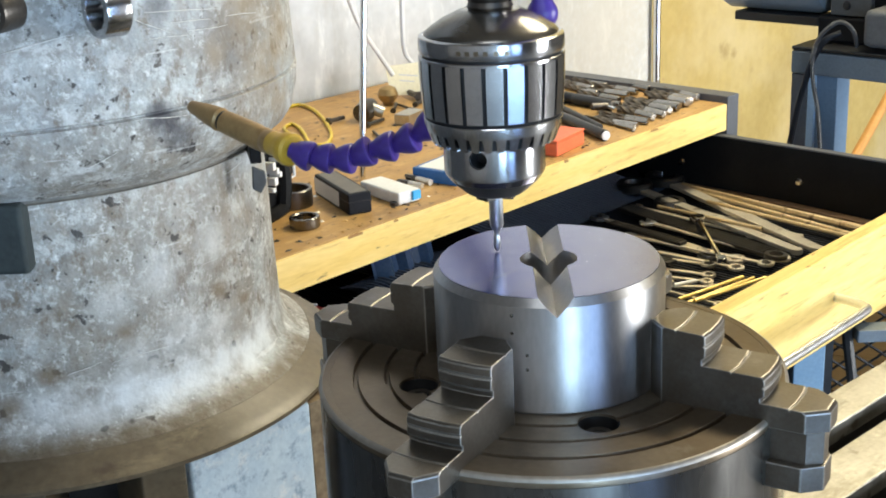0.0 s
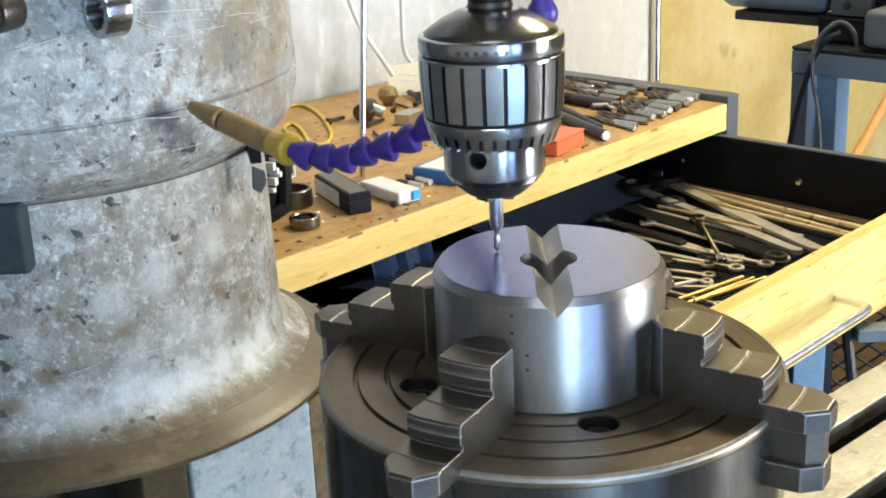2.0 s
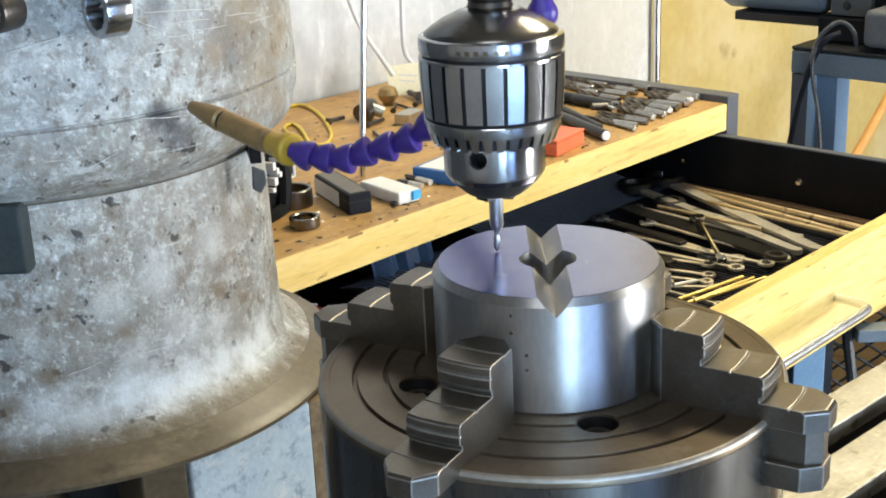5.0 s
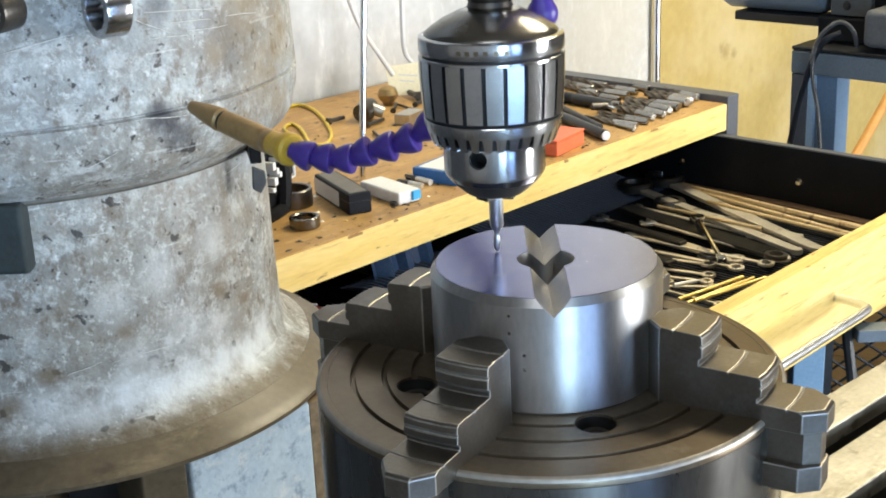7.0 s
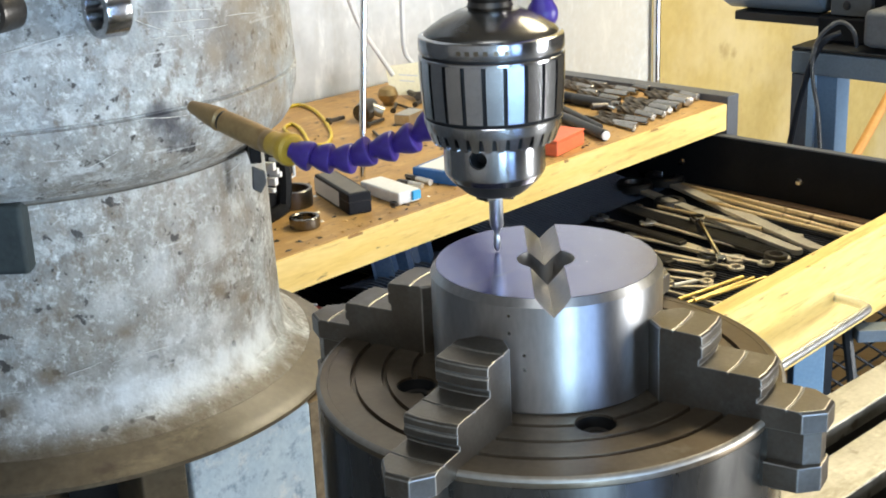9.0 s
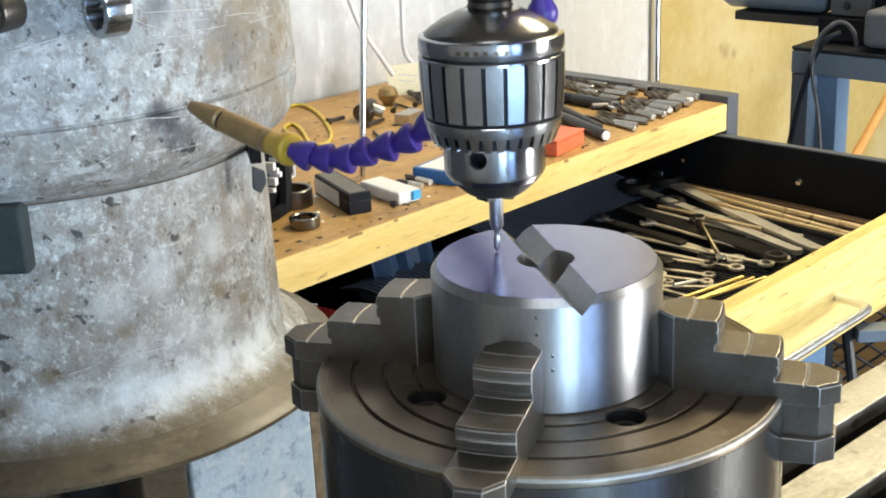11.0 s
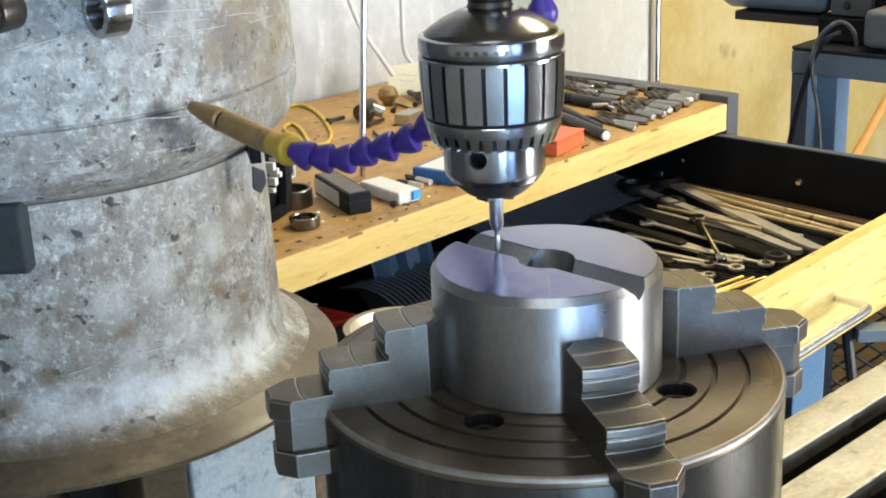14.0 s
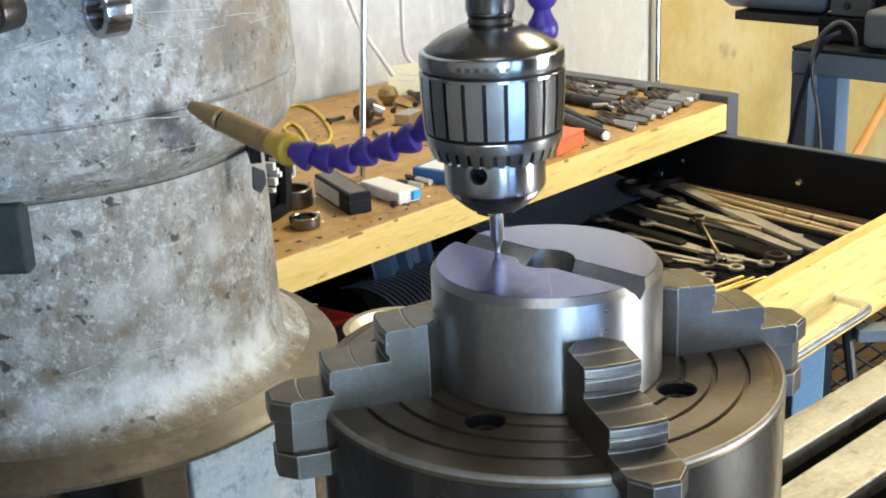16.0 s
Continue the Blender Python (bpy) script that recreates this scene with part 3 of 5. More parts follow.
def dyed_steel():
    """Turned steel with blue layout dye left on one side of the face."""
    m = TURNED.copy()
    m.name = "turned_steel_with_dye"
    nt = m.node_tree
    b = nt.nodes["Principled BSDF"]
    base = b.inputs["Base Color"].links[0].from_socket
    tc = nt.nodes.new("ShaderNodeTexCoord")
    sep = nt.nodes.new("ShaderNodeSeparateXYZ")
    nt.links.new(tc.outputs["Object"], sep.inputs[0])

    def rng(src, a, c):
        r = nt.nodes.new("ShaderNodeMapRange")
        r.interpolation_type = "SMOOTHSTEP"
        r.inputs["From Min"].default_value, r.inputs["From Max"].default_value = a, c
        nt.links.new(src, r.inputs[0])
        return r.outputs[0]

    def mul(a, c):
        x = nt.nodes.new("ShaderNodeMath")
        x.operation = "MULTIPLY"
        for s, v in zip(x.inputs, (a, c)):
            if isinstance(v, float):
                s.default_value = v
            else:
                nt.links.new(v, s)
        return x.outputs[0]

    n = nt.nodes.new("ShaderNodeTexNoise")
    n.inputs["Scale"].default_value = 14
    n.inputs["Detail"].default_value = 2
    top = rng(sep.outputs[2], 0.0510, 0.0513)
    side = rng(sep.outputs[1], -0.075, 0.045)
    soft = rng(n.outputs[0], -0.2, 0.7)
    add = nt.nodes.new("ShaderNodeMath")
    add.operation = "MULTIPLY_ADD"
    nt.links.new(mul(side, soft), add.inputs[0])
    add.inputs[1].default_value, add.inputs[2].default_value = 0.40, 0.52
    k = mul(top, add.outputs[0])
    mix = nt.nodes.new("ShaderNodeMix")
    mix.data_type = "RGBA"
    nt.links.new(k, mix.inputs[0])
    nt.links.new(base, mix.inputs[6])
    mix.inputs[7].default_value = (0.075, 0.09, 0.25, 1)
    nt.links.new(mix.outputs[2], b.inputs["Base Color"])
    # the faced top is finer than the turned side, without its lengthwise streaks
    fine = nt.nodes.new("ShaderNodeMix")
    nt.links.new(top, fine.inputs[0])
    nt.links.new(b.inputs["Roughness"].links[0].from_socket, fine.inputs[2])
    fine.inputs[3].default_value = 0.24
    nt.links.new(fine.outputs[0], b.inputs["Roughness"])
    streak = nt.nodes.new("ShaderNodeMix")
    nt.links.new(top, streak.inputs[0])
    streak.inputs[2].default_value, streak.inputs[3].default_value = 0.78, 0.0
    nt.links.new(streak.outputs[0], b.inputs["Anisotropic"])
    return m


# ---------------------------------------------------------------- drill chuck
def drill_chuck():
    X, Y = -0.0206, 0.0117
    t = thing("drill_chuck", pose(X, Y, 0.0), "polished steel keyed drill chuck holding a small cutter", "drill chuck")
    part("spindle", lathe([(0, 0.40), (0.0105, 0.40), (0.0105, 0.1665), (0.0098, 0.1655), (0, 0.1655)], 48), DRILL_STEEL, t, "bright steel arbor")
    part("neck", lathe([(0, 0.1670), (0.0092, 0.1670), (0.0100, 0.1650), (0.0092, 0.1635), (0.0099, 0.1615), (0.0092, 0.1600), (0.0092, 0.1560), (0, 0.1560)], 48), DARK_STEEL, t, "dark threaded neck")
    # Cap darker than its ring: the dark overhead reflection is in its colour.
    part("cap", lathe([(0, 0.1580), (0.0118, 0.1605), (0.0135, 0.1600), (0.0215, 0.1562), (0.0268, 0.1526), (0.0286, 0.1508), (0.0288, 0.1500), (0, 0.1500)], 96), SATIN, t, "domed satin cap, its dark reflection painted in")
    part("cap_ring", lathe([(0.0270, 0.1503), (0.0300, 0.1503), (0.0309, 0.1497), (0.0312, 0.1485), (0.0313, 0.1440), (0.0308, 0.1432), (0.0270, 0.1432), (0.0270, 0.1503)], 96), DRILL_STEEL, t, "bright steel ring")
    for a in (-118, -111, -104, -97, -89, -81):
        part("engraving", box(0.0311, 0.03135, -0.0010, 0.0010, 0.1455, 0.1474), CHUCK_STEEL, t, m=pose(0, 0, 0, 0, 0, a), smooth=0)
    # Core is black to put the darkness of grooves and tooth gaps into colour.
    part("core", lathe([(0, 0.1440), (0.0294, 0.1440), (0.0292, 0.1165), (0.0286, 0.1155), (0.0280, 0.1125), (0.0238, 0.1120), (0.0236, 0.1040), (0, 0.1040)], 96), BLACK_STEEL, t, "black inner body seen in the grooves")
    part("top_band", lathe([(0.0290, 0.1420), (0.0310, 0.1420), (0.0314, 0.1416), (0.0314, 0.1406), (0.0290, 0.1406), (0.0290, 0.1420)], 96), DRILL_STEEL, t)
    N = 22
    for k in range(N):
        hw = math.pi / N * 0.80
        bm = bmesh.new()
        rows = []
        for z, R in ((0.1405, 0.0314), (0.1320, 0.0313), (0.1240, 0.0308), (0.1166, 0.0303)):
            x = R * math.cos(hw)
            rows.append([bm.verts.new(c + (z,)) for c in ((0.0285, -0.0285 * math.tan(hw) * 0.98), (x, -x * math.tan(hw)), (x * 1.003, 0.0), (x, x * math.tan(hw)), (0.0285, 0.0285 * math.tan(hw) * 0.98))])
        for p, q in zip(rows, rows[1:]):
            for i in range(5):
                bm.faces.new((p[i], p[(i + 1) % 5], q[(i + 1) % 5], q[i]))
        bm.faces.new(rows[0])
        bm.faces.new(rows[-1])
        part("land", bm, DRILL_STEEL, t, m=pose(0, 0, 0, 0, 0, 360 / N * (k + 0.45)), smooth=20)
    part("lower_band", lathe([(0.0270, 0.1150), (0.0297, 0.1150), (0.0300, 0.1145), (0.0296, 0.1112), (0.0292, 0.1100), (0.0270, 0.1100), (0.0270, 0.1150)], 96), DRILL_STEEL, t, "plain steel band")
    for k in range(32):
        bm = prism([(0.0232, -0.0013), (0.0291, -0.0022), (0.0291, 0.0022), (0.0232, 0.0013)], 0.1040, 0.1101)
        for v in bm.verts:
            if v.co.z < 0.107 and v.co.x > 0.025:
                v.co.x -= 0.0022
                v.co.y *= 0.66
        part("tooth", bm, DRILL_STEEL, t, m=pose(0, 0, 0, 0, 0, 360 / 32 * (k + 0.3)), smooth=0)
    nose = part("nose", lathe([(0, 0.1055), (0.0222, 0.1055), (0.0222, 0.0908), (0.0219, 0.0896), (0.0197, 0.0866), (0, 0.0866)], 96), DRILL_STEEL, t, "steel nose with key hole")
    hole_turn = pose(0, 0, 0.0995, 0, 0, -111.5) @ pose(0, 0, 0, 0, 90, 0)
    h = cyl(0.0040, 0.012, 0.04, 28)
    bmesh.ops.transform(h, matrix=hole_turn, verts=h.verts)
    carve(nose, h)
    # Black cup paints the inside of the key hole dark, as if shaded.
    part("key_socket", lathe([(0.0037, 0.0207), (0.0040, 0.0207), (0.0040, 0.0130), (0, 0.0130), (0, 0.0133), (0.0037, 0.0133), (0.0037, 0.0207)], 28), BLACK_STEEL, t, "black lining, shade painted into the key hole", m=hole_turn)
    part("nose_cone", lathe([(0, 0.0865), (0.0196, 0.0865), (0.0190, 0.0857), (0.0140, 0.0812), (0.0120, 0.0798), (0.0060, 0.0795), (0, 0.0815)], 64), BLACKENED, t, "blackened lower cone")
    for k in range(3):
        part("grip_jaw", box(0.0031, 0.0088, -0.0036, 0.0036, 0.0772, 0.0820), BLACKENED, t, bevel=0.0006, m=pose(0, 0, 0, 0, 0, -138 + 120 * k))
    part("cutter", lathe([(0, 0.086), (0.0031, 0.086), (0.0031, 0.0640), (0.0026, 0.0632), (0.0014, 0.0612), (0.0012, 0.0600), (0.0013, 0.0590), (0.0017, 0.0560), (0.0013, 0.0530), (0.0006, 0.0518), (0, 0.0514)], 20), BRIGHT, t, "slim bright centre drill")
    return t


def hose_ball(r=0.0068):
    """One cup of a jointed coolant hose, along +z."""
    return lathe([(0, -0.10 * r), (0.50 * r, -0.10 * r), (0.56 * r, 0.14 * r), (0.76 * r, 0.46 * r), (0.92 * r, 0.84 * r), (1.0 * r, 1.20 * r), (1.0 * r, 1.38 * r), (0.94 * r, 1.46 * r), (0.54 * r, 1.50 * r), (0, 1.50 * r)], 28)


def along(p, q):
    """A pose at p whose z axis points to q."""
    d = (Vector(q) - Vector(p)).normalized()
    return Matrix.Translation(p) @ d.to_track_quat("Z", "Y").to_matrix().to_4x4()


# ---------------------------------------------------------------- mill column
COL = Vector((-0.363, 0.480, 0))


def mill_column():
    t = thing("mill_column", pose(COL.x, COL.y, 0), "round cast-iron machine column, worn chipped grey-white paint", "machine column")
    def uneven(a, r, z):
        return r + 0.0012 * noise.noise(Vector((3 * math.cos(a), 3 * math.sin(a), z * 14)))
    part("head_collar", lathe([(0, 0.45), (0.2035, 0.45), (0.2042, 0.14), (0.2060, 0.095), (0.2072, 0.066), (0.2078, 0.0552), (0.2058, 0.0540), (0.2058, 0.0532), (0.2082, 0.0520), (0.2070, 0.038), (0.2035, 0.022), (0.1975, 0.013), (0.1900, 0.0075), (0.1835, 0.0040), (0.1810, 0.0012), (0.1775, 0.0010), (0, 0.0010)],
                              192, wobble=uneven), CAST, t, "thick painted collar")
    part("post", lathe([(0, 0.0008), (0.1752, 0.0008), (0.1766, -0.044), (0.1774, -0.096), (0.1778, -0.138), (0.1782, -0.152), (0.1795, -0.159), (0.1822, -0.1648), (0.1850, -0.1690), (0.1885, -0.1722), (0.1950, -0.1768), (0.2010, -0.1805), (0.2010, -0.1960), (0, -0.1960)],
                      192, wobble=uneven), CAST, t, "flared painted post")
    part("flange", lathe([(0, -0.1964), (0.2012, -0.1964), (0.2012, -0.1806), (0.2050, -0.1828), (0.2150, -0.1882), (0.2215, -0.1915), (0.2245, -0.1940), (0.2240, -0.1975), (0.221, -0.1990), (0, -0.1990)], 192, wobble=uneven), OILY, t, "oil-browned flange")
    # Dark ring puts the shade under the collar into colour, with oily dirt.
    part("oil_line", lathe([(0.1745, 0.0006), (0.1784, 0.0006), (0.1786, -0.0014), (0.1770, -0.0034), (0.1745, -0.0034), (0.1745, 0.0006)], 128, wobble=uneven), JOINT_DARK, t, "dark joint ring, oil and painted shade under the collar")
    for a, w in ((-59, 0.034), (-85, 0.030)):
        part("web", box(0.12, 0.214, -w / 2, w / 2, -0.30, -0.1992), OILY, t, "oil-browned stiffening web", m=pose(0, 0, 0, 0, 0, a), bevel=0.002)
    # pale scratches through the paint: angle and height of both ends, radius
    for a0, z0, a1, z1, r in [(-77.1, 0.1054, -64.3, 0.1133, 0.2068), (-51.1, 0.1212, -33.4, 0.1149, 0.2062), (-54.2, 0.119, -46.4, 0.1054, 0.2064), (-42.6, 0.1042, -32.1, 0.1028, 0.2066), (-46.1, 0.1121, -36.5, 0.1092, 0.2065), (-51.0, 0.1034, -42.7, 0.102, 0.2068), (-32.1, 0.1091, -22.2, 0.1059, 0.2064), (-65.7, 0.0243, -59.2, 0.032, 0.206), (-64.0, -0.1256, -50.1, -0.1251, 0.1785), (-74.3, -0.1299, -66.5, -0.1238, 0.1785), (-27.5, -0.0128, -17.8, -0.0099, 0.1768), (-54.3, 0.0524, -44.9, 0.048, 0.2078)]:
        pts = []
        for k in range(9):
            f = k / 8
            a = radians(a0 + (a1 - a0) * f)
            pts.append(((r + 0.0004) * math.cos(a), (r + 0.0004) * math.sin(a), z0 + (z1 - z0) * f + 0.0003 * math.sin(5 * f + a0)))
        part("scratch", tube(pts, [0.0001, 0.0002, 0.0003, 0.0002, 0.00035, 0.0003, 0.0002, 0.0002, 0.0001], 5), PALE_SCRATCH, t, "pale scratch in the paint")
    # Base coloured black to paint the dark void under the flange.
    part("base", lathe([(0, -0.1992), (0.150, -0.1992), (0.150, FLOOR_Z), (0, FLOOR_Z)], 96), BLACK_STEEL, t)


mill_table()
rotary_table()
CHUCK = lathe_chuck()
WORK = workpiece()
DRILL = drill_chuck()
mill_column()


# ---------------------------------------------------------------- bench
def bench():
    t = thing("workbench", MB, "black steel tool bench with a thick worn wooden top", "workbench")
    part("worktop", box(-1.6, 0.0, 0.0, 0.61, BENCH_Z - 0.0445, BENCH_Z), WOOD_TOP, t, "thick stained maple worktop", bevel=0.002)
    part("front_edge", box(-1.6, -0.001, -0.004, 0.0, BENCH_Z - 0.0445, BENCH_Z - 0.001), WOOD, t, "pale sawn wood edge")
    rnd = random.Random(21)
    for k in range(5):
        u, w = rnd.uniform(-1.0, -0.02), rnd.uniform(0.004, 0.016)
        d = rnd.uniform(0.0012, 0.0035)
        part("edge_nick", prism([(u - w, -0.0041), (u + w, -0.0041), (u + 0.5 * w, -0.0041 + d), (u - 0.6 * w, -0.0041 + 0.7 * d)], BENCH_Z - 0.0011 - d, BENCH_Z - 0.0004), NICK, t, "dark splintered nick in the edge", smooth=0)
    part("end_rail", box(0.002, 0.036, -0.004, 0.61, BENCH_Z - 0.065, BENCH_Z + 0.011), GREY_RAIL, t, "dark grey steel end rail", bevel=0.001)
    zt = BENCH_Z - 0.046
    part("side_panel", box(0.002, 0.02, 0.02, 0.60, FLOOR_Z, zt - 0.02), BLACK_PAINT, t)
    part("side_panel", box(-1.58, -1.56, 0.02, 0.60, FLOOR_Z, zt), BLACK_PAINT, t)
    part("back_panel", box(-1.56, 0.0, 0.58, 0.60, FLOOR_Z, zt), BLACK_PAINT, t)
    part("front_panel", box(-1.56, 0.0, 0.02, 0.04, FLOOR_Z, -0.45), BLACK_PAINT, t)
    return t


def drawer():
    t = thing("drawer", MB, "open black steel drawer with a pale wooden front", "drawer")
    part("side_panel", box(-0.022, -0.010, -0.385, 0.45, -0.405, -0.300), BLACK_PAINT, t, "black drawer side with rivets", bevel=0.001)
    part("top_lip", box(-0.023, -0.008, -0.385, 0.02, -0.2995, -0.2975), GREY_RAIL, t)
    part("side_panel", box(-1.30, -1.29, -0.385, 0.45, -0.405, -0.300), BLACK_PAINT, t)
    part("bottom", box(-1.29, -0.022, -0.385, 0.45, -0.412, -0.405), BLACK_PAINT, t)
    part("front_board", box(-1.34, 0.03, -0.412, -0.387, -0.432, -0.310), WOOD, t, "pale wooden drawer front", bevel=0.003)
    for v, z in ((0.068, -0.353), (-0.152, -0.353)):
        part("rivet", lathe([(0, 0.004), (0.0045, 0.003), (0.0062, 0.0), (0, 0.0)], 14), CHROME, t, m=pose(-0.022, v, z, 0, -90, 0))
    z = -0.372
    pts = smooth_path([(-0.398, -0.412, z), (-0.400, -0.440, z), (-0.406, -0.456, z), (-0.422, -0.462, z), (-0.50, -0.462, z), (-0.64, -0.462, z), (-0.656, -0.456, z), (-0.662, -0.440, z), (-0.664, -0.412, z)], 6)
    part("handle", tube(pts, 0.006, 14), BRIGHT, t, "chrome bow handle")
    return t


bench()
drawer()


# ---------------------------------------------------------------- on the mill
def coolant_hose():
    t = thing("coolant_hose", pose(0, 0, 0), "purple jointed coolant hose with a brass nozzle on a yellow joint", "coolant hose")
    pts = [(-0.1274, 0.171, 0.0619), (-0.1166, 0.168, 0.0583), (-0.1045, 0.165, 0.0575), (-0.0935, 0.162, 0.0578), (-0.0811, 0.159, 0.0635), (-0.0685, 0.156, 0.0656), (-0.0563, 0.153, 0.0715), (-0.0455, 0.15, 0.08), (-0.036, 0.148, 0.0893), (-0.0277, 0.148, 0.0994), (-0.0206, 0.148, 0.1107), (-0.0166, 0.148, 0.1226)]
    pts += [(-0.0150, 0.1480, 0.1226 + 0.0125 * k) for k in range(1, 16)]
    for p, q in zip(pts, pts[1:]):
        part("joint", hose_ball(0.0086), PURPLE, t, m=along(p, q))
    a, b, c = Vector((-0.1923, 0.230, 0.0769)), Vector((-0.1449, 0.192, 0.0633)), Vector((-0.1262, 0.171, 0.0615))
    L = (b - a).length
    part("joint", lathe([(0, 0.0085), (0.0070, 0.0085), (0.0074, 0.0150), (0.0090, 0.0200), (0.0096, 0.0232), (0.0094, 0.0262), (0.0080, 0.0275), (0, 0.0275)], 32), YELLOW_JOINT, t, "yellow end joint", m=along(b, c))
    part("nozzle", lathe([(0, 0.002), (0.0014, 0.002), (0.0014, 0.0), (0.0031, 0.0), (0.0038, 0.0015), (0.0064, 0.017), (0.0072, 0.0255), (0.0056, 0.0272), (0.0056, 0.0286), (0.0068, 0.0296), (0.0072, 0.045), (0.0074, L - 0.006), (0.0060, L), (0, L)], 28), TAN, t, "dull brass cone nozzle", m=along(a, b))
    part("sleeve", lathe([(0, -0.004), (0.0071, -0.004), (0.0073, 0.0), (0.0066, 0.0012), (0.0066, 0.0024), (0.0071, 0.0034), (0.0071, 0.0086), (0, 0.0086)], 28), TAN, t, "dull brass sleeve", m=along(b, c))
    part("groove_ring", lathe([(0.0050, 0.0270), (0.0060, 0.0273), (0.0060, 0.0287), (0.0050, 0.0290), (0.0050, 0.0270)], 24), BLACK_STEEL, t, m=along(a, b))
    # bracket that carries the hose
    part("stem", tube(smooth_path([(-0.0150, 0.1480, 0.3081), (-0.0150, 0.1500, 0.375), (-0.08, 0.20, 0.385), (-0.225, 0.345, 0.385)], 5), 0.008, 12), DARK_STEEL, t)
    return t


def hose_bead(r):
    return lathe([(0, -0.15 * r), (0.5 * r, -0.15 * r), (0.56 * r, 0.15 * r), (0.72 * r, 0.50 * r), (0.94 * r, 0.85 * r), (1.0 * r, 1.15 * r), (0.96 * r, 1.50 * r), (0.80 * r, 1.82 * r), (0.56 * r, 2.05 * r), (0.5 * r, 2.14 * r), (0, 2.14 * r)], 28)


def short_hose():
    X, Y = 0.0030, 0.030
    t = thing("hose_stub", pose(X, Y, 0.0), "short purple jointed hose hanging beside the spindle", "coolant hose")
    for k in range(8):
        z = 0.1475 + 0.0150 * k
        part("joint", hose_bead(0.0070), PURPLE, t, m=pose(0.0, 0, z + 0.0150, 180, 0, 0))
    return t


def socket(px, r, h, label, ax):
    t = thing("steel_socket", along(px, Vector(px) + Vector(ax)), label, "socket")
    N = 12
    def star(a, rr, z):
        if rr < 0.72 * r:
            f = (a * N / (2 * math.pi)) % 1.0
            return rr * (0.90 + 0.20 * abs(f - 0.5))
        return rr
    part("body", lathe([(0, -h), (0.90 * r, -h), (r, -h + 0.0015), (r, -0.002), (0.93 * r, 0), (0.70 * r, 0), (0.68 * r, -0.001), (0.66 * r, -0.8 * h), (0, -0.8 * h)], 72, wobble=star), DRILL_STEEL if r > 0.015 else DARK_TOOL, t)
    return t


def column_fittings():
    t = thing("clamp_block", pose(COL.x, COL.y, 0), "dark blue-green steel clamp block set in the post", "clamp block")
    part("block", box(-0.030, 0.044, -0.1840, -0.12, -0.049, 0.0006), GREEN_GREY, t, bevel=0.004, m=pose(0, 0, 0, 0, 0, -2))
    socket((-0.2566, 0.2843, 0.1282), 0.0178, 0.0180, "bright twelve-point steel socket on the machine head", (-0.743, -0.669, 0.0))
    socket((-0.3165, 0.2655, 0.1320), 0.0130, 0.022, "browned steel socket on the machine head", (-0.35, -0.93, 0.0))
    # Added blade stands in for a dark patch at the post's right edge.
    v = thing("dark_blade", pose(-0.1845, 0.400, 0.0, 0, 0, 12), "short dark grey blade standing in for a dark patch", "lever")
    part("blade", prism([(0.0, -0.0075), (0.0095, -0.0120), (0.0100, -0.0215), (0.0050, -0.0290), (-0.0010, -0.0250)], -0.002, 0.002), DARK_CASE, v, m=pose(0, 0, 0, 90, 0, 0), bevel=0.0012)
    part("stub", box(-0.0010, 0.0075, -0.004, 0.060, -0.0050, 0.0080), BLACK_PAINT, v, bevel=0.001)
    b = thing("saddle_block", pose(-0.2395, 0.3225, -0.1995, 0, 0, 40.4), "pale blue painted casting below the column flange", "machine casting")
    part("body", box(0.0, 0.1105, 0.0, 0.06, FLOOR_Z + 0.1995, 0.0), CAST_BLUE, b, bevel=0.003)
    part("rust_edge", box(0.1108, 0.1350, 0.001, 0.06, FLOOR_Z + 0.1995, -0.002), RUSTY, b, "rusty brown machined edge")


DARK_CASE = material("dark_machine_case", (0.05, 0.055, 0.058), (0.08, 0.085, 0.09), 0.6, 0.0, 30, 200, 0.1)
YELLOW_JOINT = material("aged_yellow_plastic", (0.50, 0.30, 0.025), (0.62, 0.40, 0.05), 0.4, 0.0, 60, 300, 0.02)
TAN = material("tan_brass", (0.29, 0.18, 0.075), (0.41, 0.27, 0.12), 0.42, 0.35, 60, 300, 0.05)
GREEN_GREY = material("blue_green_grey_paint", (0.020, 0.028, 0.030), (0.038, 0.050, 0.050), 0.85, 0.0, 40, 200, 0.2)
RUSTY = material("rusty_iron", (0.10, 0.05, 0.02), (0.35, 0.27, 0.16), 0.7, 0.0, 60, 200, 0.3)
coolant_hose()
STUB = short_hose()
column_fittings()


# ---------------------------------------------------------------- things on the bench
BZ = BENCH_Z


